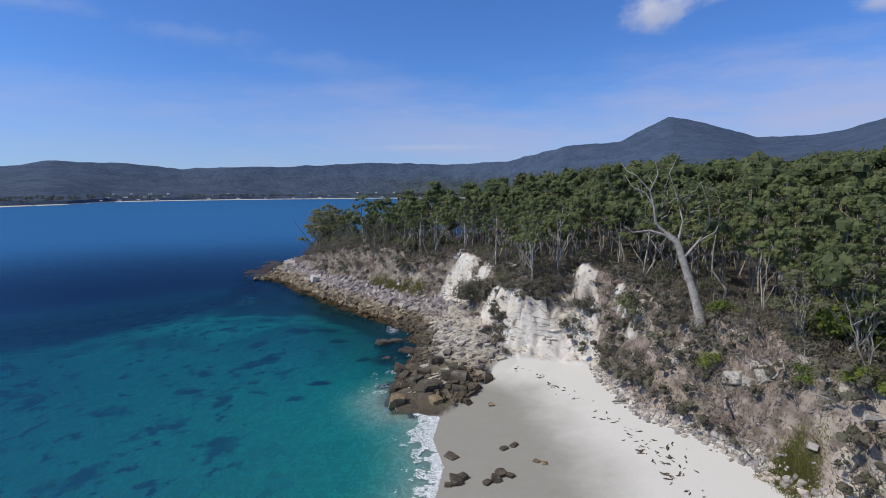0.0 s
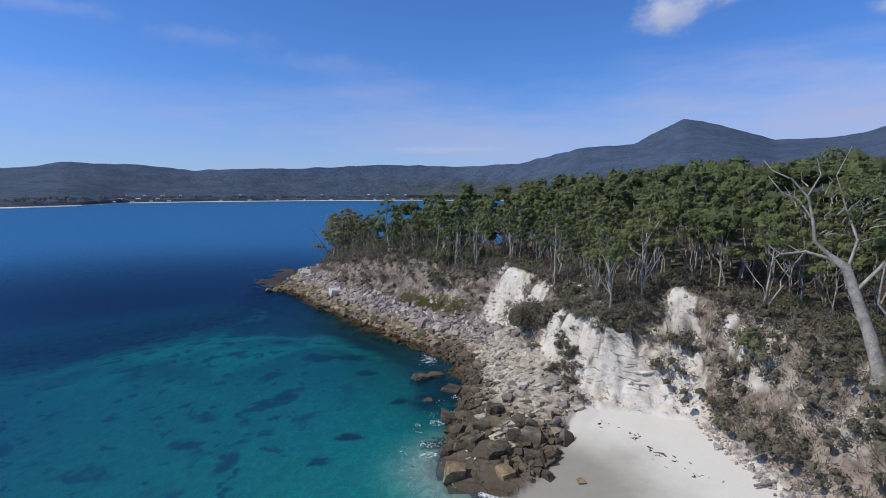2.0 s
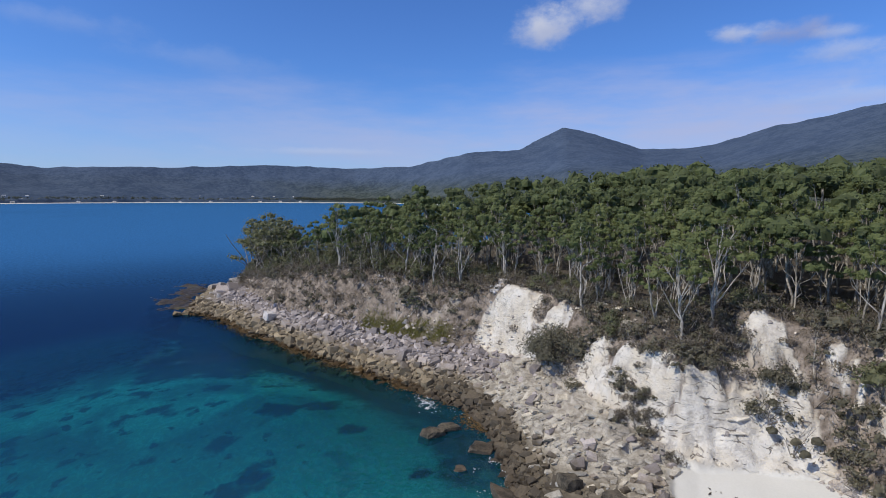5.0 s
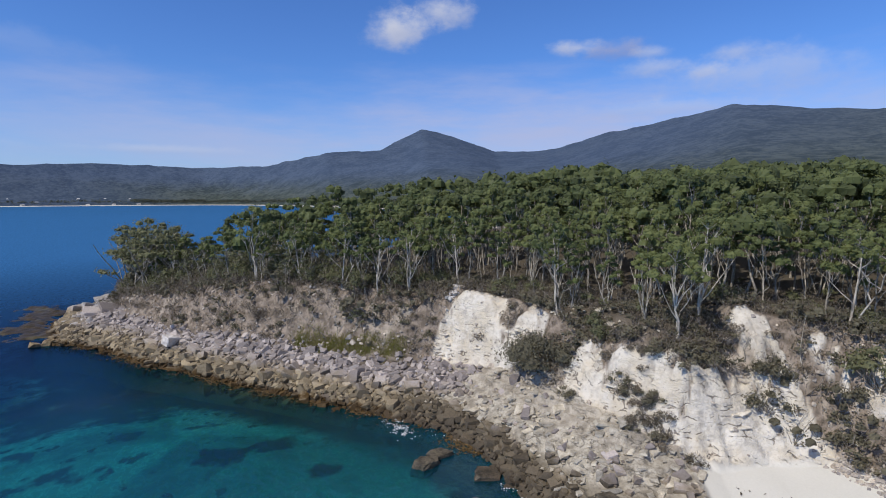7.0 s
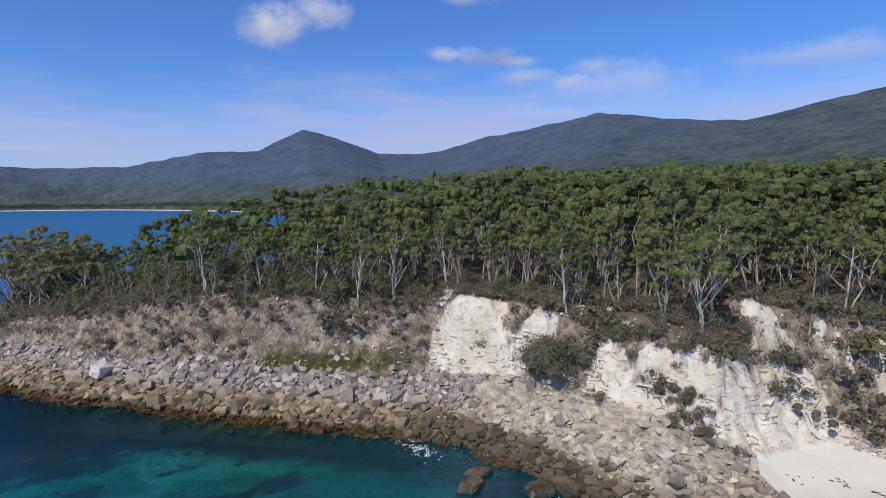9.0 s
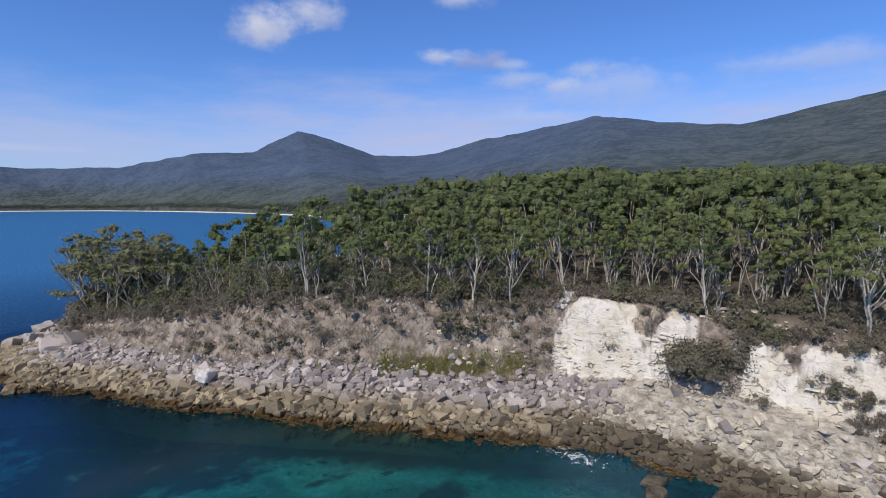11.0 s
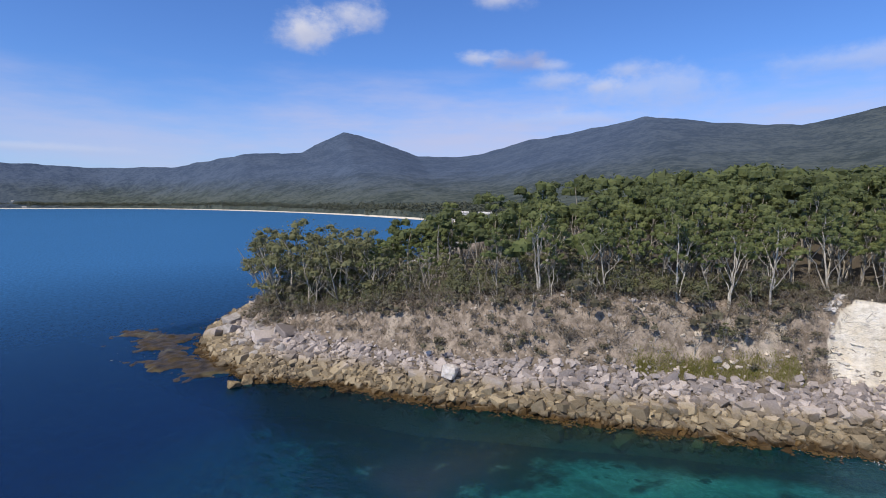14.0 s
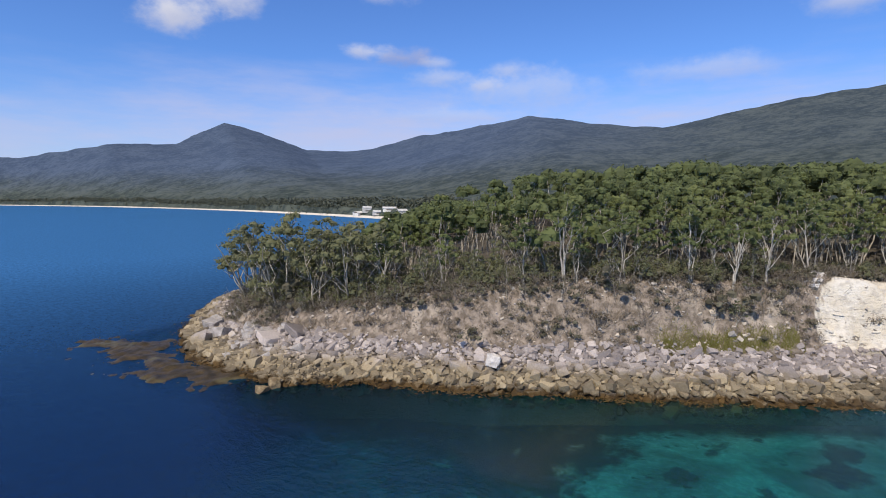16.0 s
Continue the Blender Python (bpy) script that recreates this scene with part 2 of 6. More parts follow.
def ground_material():
    """Beach sand, white clay, bare scrub soil, forest litter and platform rock, by the land's own zones."""
    m, n = material("headland_ground")
    p = where(n)
    z = n.add("ShaderNodeSeparateXYZ", {}, Vector=p).outputs["Z"]
    zone = n.add("ShaderNodeSeparateColor", {}, Color=n.add("ShaderNodeVertexColor", {"layer_name": "zone"}).outputs["Color"])
    big, mid, fine = n.noise(0.22, 5, 0.6, p), n.noise(1.1, 5, 0.62, p), n.noise(6.0, 5, 0.65, p)
    # sand, damp towards the water
    damp = n.step(n.math("ADD", z, n.math("MULTIPLY", n.math("SUBTRACT", big, 0.5), 0.6)), 0.75, 1.6)
    sand = n.mix(damp, n.mix(mid, rgb(0.25, 0.238, 0.205), rgb(0.30, 0.287, 0.25)), n.mix(fine, rgb(0.56, 0.54, 0.495), rgb(0.67, 0.65, 0.60)))
    # clay: pale, yellower low down, with bedding cracks
    layers = n.noise(1.0, 5, 0.7, n.scaled(p, (0.75, 0.75, 2.0)), 1.2)
    clay = n.mix(n.step(big, 0.4, 0.62), rgb(0.68, 0.64, 0.58), rgb(0.60, 0.535, 0.44))
    clay = n.mix(n.math("MULTIPLY", n.step(layers, 0.39, 0.35), n.step(big, 0.42, 0.52)), clay, rgb(0.22, 0.185, 0.15))
    clay = n.mix(n.math("MULTIPLY", n.step(mid, 0.47, 0.66), 0.65), clay, rgb(0.42, 0.38, 0.335))
    clay = n.mix(n.math("MULTIPLY", n.step(fine, 0.6, 0.72), n.step(n.noise(0.3, 3, 0.5, p), 0.45, 0.6)), clay, rgb(0.26, 0.23, 0.20))
    wavy = n.vec("ADD", n.scaled(p, (0.2, 0.2, 1.15)), n.scaled(n.add("ShaderNodeTexNoise", {}, Vector=p, Scale=0.6, Detail=5.0).outputs["Color"], (1.3, 1.3, 1.6)))
    beds = n.add("ShaderNodeTexVoronoi", {"feature": "DISTANCE_TO_EDGE"}, Vector=wavy, Scale=1.0).outputs["Distance"]
    low_down = n.step(n.math("ADD", z, n.math("MULTIPLY", big, 8)), 14.5, 10.0)
    crack = n.math("MULTIPLY", n.step(beds, 0.05, 0.01), n.math("MULTIPLY", low_down, n.step(n.noise(0.7, 4, 0.6, p), 0.50, 0.58)))
    clay = n.mix(n.math("MULTIPLY", crack, 0.8), clay, rgb(0.17, 0.14, 0.115))
    soil = n.mix(n.step(mid, 0.35, 0.65), rgb(0.135, 0.108, 0.086), rgb(0.31, 0.256, 0.212))
    soil = n.mix(n.step(fine, 0.58, 0.72), soil, rgb(0.10, 0.085, 0.06))
    soil = n.mix(n.step(big, 0.55, 0.64), soil, n.mix(fine, rgb(0.275, 0.23, 0.185), rgb(0.45, 0.385, 0.325)))
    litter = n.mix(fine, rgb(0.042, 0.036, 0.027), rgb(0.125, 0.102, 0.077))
    rock = n.mix(n.step(z, 0.9, 2.4), n.mix(mid, rgb(0.10, 0.075, 0.045), rgb(0.34, 0.28, 0.19)), n.mix(n.step(mid, 0.3, 0.7), rgb(0.24, 0.21, 0.17), rgb(0.52, 0.475, 0.40)))
    ycoord = n.add("ShaderNodeSeparateXYZ", {}, Vector=p).outputs["Y"]
    # ground under the boulders darkened: shade of their gaps painted in
    rock = n.mix(n.step(ycoord, 90, 99), rock, n.mix(mid, rgb(0.05, 0.04, 0.032), rgb(0.19, 0.155, 0.125)))
    rock = n.mix(n.step(z, 0.7, 0.1), rock, rgb(0.035, 0.022, 0.01))
    jumble = n.vec("ADD", n.scaled(p, (0.3, 0.3, 1.9)), n.scaled(n.add("ShaderNodeTexNoise", {}, Vector=p, Scale=0.8, Detail=6.0).outputs["Color"], (1.6, 1.6, 1.8)))
    joints = n.add("ShaderNodeTexVoronoi", {"feature": "DISTANCE_TO_EDGE"}, Vector=jumble, Scale=1.0).outputs["Distance"]
    joint = n.math("MULTIPLY", n.step(joints, 0.06, 0.012), n.step(n.noise(0.5, 4, 0.6, p), 0.44, 0.56))
    rock = n.mix(n.math("MULTIPLY", joint, 0.4), rock, rgb(0.06, 0.05, 0.038))
    rock = n.mix(n.math("MULTIPLY", n.step(fine, 0.5, 0.66), 0.5), rock, rgb(0.13, 0.115, 0.085))
    rock = n.mix(n.math("MULTIPLY", n.step(ycoord, 98, 86), n.step(z, 2.2, 0.9, 0.0, 0.8)), rock, n.mix(mid, rgb(0.03, 0.026, 0.02), rgb(0.14, 0.115, 0.085)))
    c = n.mix(zone.outputs[0], soil, clay)
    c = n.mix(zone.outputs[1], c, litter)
    a = n.add("ShaderNodeVertexColor", {"layer_name": "shore"})
    shore = n.add("ShaderNodeSeparateColor", {}, Color=a.outputs["Color"])
    c = n.mix(shore.outputs[0], c, rock)
    c = n.mix(zone.outputs[2], c, sand)
    bump = n.math("ADD", n.math("MULTIPLY", mid, 0.7), n.math("MULTIPLY", fine, 0.3))
    bump = n.math("ADD", bump, n.math("MULTIPLY", n.math("SUBTRACT", n.math("MULTIPLY", layers, 1.0), n.math("MULTIPLY", crack, 1.2)), zone.outputs[0]))
    bump = n.math("SUBTRACT", bump, n.math("MULTIPLY", n.math("MULTIPLY", joint, 0.9), shore.outputs[0]))
    rough = n.math("SUBTRACT", 1.0, zone.outputs[2])
    return finish(m, n, c, 0.85, n.math("MULTIPLY", bump, n.math("ADD", n.math("MULTIPLY", rough, 0.95), 0.05)), 0.7, 0.35)


M_GROUND = ground_material()


def seabed_material():
    m, n = material("seabed")
    p = where(n)
    z = n.add("ShaderNodeSeparateXYZ", {}, Vector=p).outputs["Z"]
    zone = n.add("ShaderNodeSeparateColor", {}, Color=n.add("ShaderNodeVertexColor", {"layer_name": "zone"}).outputs["Color"])
    q = n.scaled(p, (1.0, 0.85, 0.3))
    patch = n.noise(0.2, 4, 0.55, q, 0.3)
    spots = n.noise(0.42, 4, 0.55, q, 0.2)
    weed = n.math("MULTIPLY", n.math("MAXIMUM", n.step(patch, 0.55, 0.65), n.step(spots, 0.58, 0.66)), 0.88)
    weed = n.math("MULTIPLY", weed, n.step(z, -0.7, -1.4))
    weed = n.math("MAXIMUM", weed, n.math("MULTIPLY", n.step(n.noise(0.085, 5, 0.6, q, 0.3), 0.43, 0.60), zone.outputs[2]))
    weed = n.math("MAXIMUM", weed, n.step(n.math("ADD", zone.outputs[0], n.math("MULTIPLY", n.math("SUBTRACT", n.noise(0.35, 6, 0.7, p), 0.5), 1.5)), 0.4, 0.95))
    # network of wave-focused light painted into the sand colour
    ripple_light = n.math("ABSOLUTE", n.math("SUBTRACT", n.noise(0.9, 4, 0.6, n.scaled(p, (1.0, 0.7, 1.0)), 0.8), 0.5))
    sandy = n.mix(n.noise(0.35, 5, 0.65, p), rgb(0.185, 0.20, 0.17), rgb(0.365, 0.365, 0.315))
    sandy = n.mix(n.step(ripple_light, 0.05, 0.0, 0.0, 0.35), sandy, rgb(0.60, 0.60, 0.54))
    c = n.mix(weed, sandy, n.mix(n.noise(3, 4, 0.6, p), rgb(0.009, 0.007, 0.005), rgb(0.042, 0.028, 0.016)))
    kelp = n.mix(n.step(n.noise(1.6, 6, 0.75, p), 0.54, 0.66), rgb(0.010, 0.007, 0.004), rgb(0.15, 0.085, 0.022))
    c = n.mix(zone.outputs[1], c, kelp)
    return finish(m, n, c, 0.9)


M_SEABED = seabed_material()


def water_material():
    """Clear over the sand, deepening to blue: the share of light that the water itself scatters back grows with its
    depth. Farther out, reflected sky is painted in as paler blue.
    """
    m, n = material("sea_water")
    p = where(n)
    a = n.add("ShaderNodeSeparateColor", {}, Color=n.add("ShaderNodeVertexColor", {"layer_name": "depth"}).outputs["Color"])
    deep, blue = a.outputs[0], a.outputs[1]
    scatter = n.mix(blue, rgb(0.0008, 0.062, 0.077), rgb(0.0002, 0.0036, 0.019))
    # third channel: reflected sky painted into the body colour by distance
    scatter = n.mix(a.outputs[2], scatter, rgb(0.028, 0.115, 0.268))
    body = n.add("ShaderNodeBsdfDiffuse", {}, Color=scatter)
    clear = n.add("ShaderNodeBsdfTransparent", {}, Color=n.mix(n.step(deep, 0.0, 0.18), rgb(0.80, 0.94, 0.91), n.mix(blue, rgb(0.10, 0.72, 0.66), rgb(0.05, 0.43, 0.62))))
    stir = n.noise(1.1, 4, 0.65, n.scaled(p, (1.0, 0.5, 1)), 0.3)
    # light and dark of the ripples, put into body share and colour
    fleck = n.math("ADD", n.math("MULTIPLY", stir, 0.55), n.math("MULTIPLY", n.noise(2.6, 3, 0.6, n.scaled(p, (1.0, 0.4, 1)), 0.4), 0.45))
    inner = n.add("ShaderNodeMixShader", {}, Fac=n.math("MULTIPLY", deep, n.math("MAXIMUM", n.step(fleck, 0.36, 0.64, 0.7, 1.0), n.step(deep, 0.6, 0.95))))
    ripple_light = n.step(fleck, 0.34, 0.66, 0.72, 1.28)
    n.put(body, "Color", n.mix(1.0, scatter, n.add("ShaderNodeCombineColor", {}, Red=ripple_light, Green=ripple_light, Blue=ripple_light).outputs[0], "MULTIPLY"))
    n.put(inner, "1", clear.outputs[0]), n.put(inner, "2", body.outputs[0])
    swell = n.noise(0.45, 4, 0.6, n.scaled(p, (1.0, 0.55, 1)), 0.3)
    chop = n.noise(1.9, 5, 0.6, n.scaled(p, (1.0, 0.6, 1)), 0.2)
    h = n.math("ADD", n.math("MULTIPLY", swell, 0.7), n.math("MULTIPLY", chop, 0.3))
    b = n.add("ShaderNodeBump", {}, Strength=0.75, Distance=0.4, Height=h)
    gloss = n.add("ShaderNodeBsdfGlossy", {}, Color=rgb(0.42, 0.74, 1.0), Roughness=0.2, Normal=b.outputs[0])
    fres = n.add("ShaderNodeFresnel", {}, IOR=1.33, Normal=b.outputs[0])
    mixed = n.add("ShaderNodeMixShader", {}, Fac=n.math("MINIMUM", n.math("MULTIPLY", fres.outputs[0], 0.24), 0.14))
    n.put(mixed, "1", inner.outputs[0]), n.put(mixed, "2", gloss.outputs[0])
    n.tree.links.new(mixed.outputs[0], n.add("ShaderNodeOutputMaterial").inputs[0])
    return m


M_WATER = water_material()
M_FOAM = mottled("sea_foam", rgb(0.55, 0.6, 0.62), rgb(0.85, 0.87, 0.88), 2.0, 0.9, 0.4, 0.05)


# ---- mesh helpers ----
rng = np.random.default_rng(7)


def mesh_of(name, verts, faces, mat, smooth=False, colours=None):
    """A mesh from arrays: verts (n, 3), faces (m, 3 or 4)."""
    me = bpy.data.meshes.new(name)
    verts, faces = np.asarray(verts, np.float32), np.asarray(faces, np.int32)
    k = faces.shape[1]
    me.vertices.add(len(verts)), me.loops.add(faces.size), me.polygons.add(len(faces))
    me.vertices.foreach_set("co", verts.ravel())
    me.loops.foreach_set("vertex_index", faces.ravel())
    me.polygons.foreach_set("loop_start", np.arange(0, faces.size, k, dtype=np.int32))
    me.polygons.foreach_set("use_smooth", np.full(len(faces), smooth))
    for layer, c in (colours or {}).items():
        at = me.color_attributes.new(layer, "FLOAT_COLOR", "POINT")
        at.data.foreach_set("color", np.concatenate([c, np.ones((len(c), 1))], 1).astype(np.float32).ravel())
    me.update(calc_edges=True)
    me.materials.append(mat)
    return me


def join(pieces):
    """Joins (verts, faces) pairs of one face size."""
    vs, fs, at = [], [], 0
    for v, f in pieces:
        vs.append(v), fs.append(np.asarray(f) + at)
        at += len(v)
    return np.concatenate(vs), np.concatenate(fs)


def part(name, me, parent, label=""):
    ob = new(name, me)
    ob.parent = parent
    return tagged(ob, label)


def grid(nx, ny):
    i = np.arange((nx - 1) * (ny - 1))
    a = i // (nx - 1) * nx + i % (nx - 1)
    return np.stack([a, a + 1, a + 1 + nx, a + nx], 1)


def lattice(x, y, seed):
    h = np.sin(x * 127.1 + y * 311.7 + seed * 74.7) * 43758.5453
    return h - np.floor(h)


def bumps(x, y, scale, octaves=4, seed=0, gain=0.5):
    """Value noise in [-1, 1], scale in metres."""
    total, amp, norm = 0.0, 1.0, 0.0
    for k in range(octaves):
        u, v = x / scale * 2 ** k + 17.3 * k, y / scale * 2 ** k - 9.1 * k
        i, j = np.floor(u), np.floor(v)
        f, g = u - i, v - j
        f, g = f * f * (3 - 2 * f), g * g * (3 - 2 * g)
        s = seed + k
        a = lattice(i, j, s) * (1 - f) + lattice(i + 1, j, s) * f
        b = lattice(i, j + 1, s) * (1 - f) + lattice(i + 1, j + 1, s) * f
        total, norm, amp = total + amp * (a * (1 - g) + b * g), norm + amp, amp * gain
    return total / norm * 2 - 1


def ease(x, lo, hi):
    t = np.clip((x - lo) / (hi - lo), 0, 1)
    return t * t * (3 - 2 * t)


def nearest(line, x, y):
    """For each (x, y): the distance to a polyline, its height there, and on which side (left of its way: +)."""
    line = np.asarray(line, float)
    best, zed, side = np.full(x.shape, 1e9), np.zeros(x.shape), np.zeros(x.shape)
    for a, b in zip(line[:-1], line[1:]):
        d = b[:2] - a[:2]
        t = np.clip(((x - a[0]) * d[0] + (y - a[1]) * d[1]) / (d @ d), 0, 1)
        r = np.hypot(x - a[0] - t * d[0], y - a[1] - t * d[1])
        near = r < best - 1e-9
        best = np.where(near, r, best)
        if len(a) > 2:
            zed = np.where(near, a[2] + t * (b[2] - a[2]), zed)
        side = np.where(near, d[0] * (y - a[1]) - d[1] * (x - a[0]), side)
    return best, zed, side


def inside(poly, x, y):
    poly = np.asarray(poly, float)[:, :2]
    odd = np.zeros(x.shape, bool)
    for a, b in zip(poly, np.roll(poly, -1, 0)):
        cross = (a[1] > y) != (b[1] > y)
        odd ^= cross & (x < (b[0] - a[0]) * (y - a[1]) / (b[1] - a[1] + 1e-12) + a[0])
    return odd


# ---- the land ----
# waterline, foot of the bank, and its top edge, from the beach round the point to the bay behind
SHORE = [(12, -160), (4, -60), (1, 0), (-0.3, 30), (-1.0, 38), (-0.3, 43), (-1.3, 48), (-0.6, 53), (-5.0, 54.5), (-6.5, 58), (-5.5, 64), (-4.4, 72), (-3.8, 80), (-4.6, 86), (-9, 92.5), (-14, 98.5),
         (-19, 105.5), (-23.5, 111), (-28.5, 118.5), (-34, 125), (-38, 133), (-43, 140), (-47.5, 143), (-49.2, 150), (-50.5, 158), (-50, 166), (-46.5, 176), (-38, 190), (-27, 206),
         (0, 222), (50, 260), (130, 340), (200, 420)]
FOOT = [(40, -160, 2.2), (33, -40, 2.2), (29, 10, 2.2), (25.5, 30, 2.2), (23.8, 38, 2.2), (22.0, 44, 2.2), (18.8, 48.5, 2.0), (18.3, 56, 2.0), (18.2, 62, 2.2), (14.5, 64.5, 2.0), (10.2, 66.2, 2.0), (7.7, 68.2, 2.8), (6.0, 72, 4.4),
        (4.8, 76.7, 4.6), (4.4, 80.7, 4.9), (3.8, 86.3, 4.3), (1.2, 93.2, 3.6), (-0.6, 96.7, 3.7), (-4.6, 99.2, 3.6), (-7.5, 101.5, 3.4), (-12, 107.5, 3.6), (-17, 113, 3.8), (-23, 121, 3.6), (-29, 128.5, 3.3), (-33, 137, 3.2), (-38.5, 148, 3.6),
        (-41.5, 157, 3.2), (-42.5, 167, 2.6), (-39.5, 176, 2.2), (-32.5, 187, 2.4), (-20, 199, 2.6), (5, 213, 2.6), (55, 250, 2.6), (137, 332, 2.6), (207, 412, 2.6)]
BROW = [(52, -160, 10.5), (44, -40, 10.5), (38, 10, 10.5), (31, 28, 10.2), (27.5, 37, 10.2), (27.8, 46, 11.2), (26.3, 53, 10.6), (25.7, 61, 11.6), (22.6, 67.6, 12.2), (18.9, 71.0, 12.9), (17.0, 71.6, 11.2), (14.6, 70.2, 9.7), (12.4, 71.0, 10.1), (10.8, 70.9, 10.1),
        (9.8, 74.5, 9.9), (8.8, 80.8, 9.2), (8.2, 84.4, 10.8), (8.1, 88, 11.4), (6.8, 93.5, 11.6), (3.6, 98.4, 12.2), (-2, 105, 11.2), (-8.3, 111, 11.4), (-13, 117, 11.4), (-18.4, 123.5, 11.2), (-24, 132, 10), (-31, 142, 8.2),
        (-36.6, 153, 6.0), (-39, 163, 5.4), (-39, 171, 4.8), (-32, 178, 5.4), (-23, 184, 6), (-8, 192, 6.5), (18, 206, 5.5), (62, 243, 4.5), (143, 325, 4), (212, 405, 4)]
CLOSE = [(900, 700), (900, -160)]
# the bare white faces: the tall cliff with its spire by the beach, and the lesser one beyond the gully
CLIFFS = [[(4.6, 77.2), (5.6, 72.0), (7.8, 67.8), (10.2, 65.8), (14.5, 64.0), (18.3, 61.7), (18.9, 64.2), (19.6, 67.2), (20.2, 70.2), (19.6, 72.4), (17.9, 71.9), (17.0, 70.4), (14.6, 69.7),
           (12.4, 70.3), (10.6, 70.5), (9.6, 74.4), (8.5, 80.8), (6.4, 81.2), (4.4, 80.6)],
          [(-1.0, 96.4), (1.0, 92.8), (3.8, 87.4), (6.4, 86.2), (8.0, 87.4), (7.6, 91.0), (6.4, 94.0), (4.4, 97.2), (1.8, 98.8), (-0.6, 98.6)],
          [(21.4, 64.6), (22.4, 64.8), (22.8, 66.4), (21.8, 66.6)], [(20.6, 61.6), (21.8, 61.8), (22.0, 63.6), (21.0, 63.6)]]


def apron(x, y):
    """The ledged rock apron below the white cliff."""
    return ease(y - x, 56, 62) * (1 - ease(y - 0.4 * x, 87, 95)) * ease(nearest(SHORE, x, y)[0], 1.2, 3.4)


def z_skew(x, y):
    return 0.6 * bumps(x, y, 3.0, 2, 16)


def land(x, y):
    """Height of the ground, and its zones: white clay, forest litter, sand; platform rock."""
    ragged = ease(y + 0.9 * x, 66, 74)
    xw, yw = x + ragged * (1.1 * bumps(x, y, 5, 4, 81) + 0.25), y + ragged * 1.1 * bumps(x, y, 5, 4, 82)
    in_s, in_f, in_b = inside(SHORE + CLOSE, x, y), inside([p[:2] for p in FOOT] + CLOSE, xw, yw), inside([p[:2] for p in BROW] + CLOSE, xw, yw)
    wob = bumps(x, y, 9, 3, 5)
    ds, _, _ = nearest(SHORE, x, y)
    df, zf, _ = nearest(FOOT, xw, yw)
    db, zb, _ = nearest(BROW, xw, yw)
    sandy = ease(x - np.interp(y, [50, 53, 58, 62, 66.5, 69, 72, 80], [-90, -1.0, 3.6, 4.8, 7.2, 9.0, 25.0, 60.0]) + 0.5 * bumps(x, y, 2.5, 3, 12), -0.3, 0.6)
    sandy = np.maximum(sandy, ease(y, 215, 235))
    low = zf * (ds / (ds + df + 1e-6)) ** np.where(sandy > 0.5, 1.0, 0.8)
    t = df / (df + db + 1e-6)
    # the bank: steeper high up where it is bare clay
    clay = np.full(x.shape, -9.0)
    for face in CLIFFS:
        d = nearest(face + face[:1], x, y)[0]
        clay = np.maximum(clay, np.where(inside(face, x, y), d, -d))
    clay = ease(clay + 1.15 * bumps(x, y, 2.4, 6, 21, 0.7), -0.06, 0.16)
    spire = np.exp(-((x - 18.8) ** 2 + (y - 70.8) ** 2) / 5)
    clay = clay * (1 - ease(bumps(x, y, 3.0, 5, 24, 0.6) + 0.9 * (t - 0.72), 0.08, 0.2) * (1 - spire))
    steep = ease(t, 0.12, 0.88)
    shape = clay * (0.35 * t + 0.65 * steep) + (1 - clay) * (0.75 * t + 0.25 * steep)
    gully = np.abs(bumps(x + 0.4 * y, 0.3 * y - x, 5.0, 3, 71))
    shape = shape + clay * np.sin(np.pi * np.clip(t, 0, 1)) * (0.16 * gully - 0.05)
    lift = (zb - zf) * shape + 0.5 * bumps(x, y, 6, 2, 72)
    ledge = 1.15 + 0.25 * bumps(x, y, 12, 2, 73)
    k = lift / ledge
    worn = (np.floor(k) + ease(k - np.floor(k), 0.25, 0.95)) * ledge
    mixin = clay * ease(bumps(x, y, 4, 3, 74), -0.3, 0.35) * (1 - ease(t, 0.5, 0.8))
    shape = shape + mixin * (worn - lift) / (zb - zf)
    bank = zf + (zb - zf) * shape + (0.55 * wob + 0.8 * bumps(x, y, 3.6, 4, 9, 0.6) + clay * (0.7 - 1.9 * np.abs(bumps(x + 0.5 * y, y - 0.4 * x, 2.8, 3, 10))) * 0.6) * np.sin(np.pi * np.clip(t, 0, 1)) ** 0.6 + clay * 0.75 * bumps(x + z_skew(x, y), y, 1.5, 5, 15, 0.6) * ease(t, 0.02, 0.2) * (1 - ease(t, 0.85, 1.0))
    rise = 5.0 * ease(db, 4, 60) * ease(x, -10, 40) + 0.6 * bumps(x, y, 25, 3, 31)
    high = zb + np.maximum(0, 11.9 - zb) * ease(db, 0.2, 3.2) * ease(y, 60, 66) * (1 - ease(y, 98, 104)) + (0.9 + 1.2 * bumps(x, y, 1.6, 3, 17)) * np.exp(-((x - 19.2) ** 2 + (y - 71.3) ** 2) / 2.6) + rise * ease(db, 0, 20) + 0.25 * wob * ease(db, 0, 3)
    depth = -(0.12 * ds * sandy + (1 - sandy) * 1.3 * ds)
    z = np.where(in_b, high, np.where(in_f, bank, np.where(in_s, low, np.maximum(depth, -12))))
    rock = np.where(in_s & ~in_f, 1 - sandy, np.where(in_f & ~in_b, (1 - ease(t, 0.0, 0.14)) * (1 - sandy), 0))
    rock = np.where(in_s, rock, 1 - sandy)
    z = z + np.where(in_s, rock * 0.35 * bumps(x, y, 2.2, 3, 40), 0) * ease(ds, 0, 1.5)
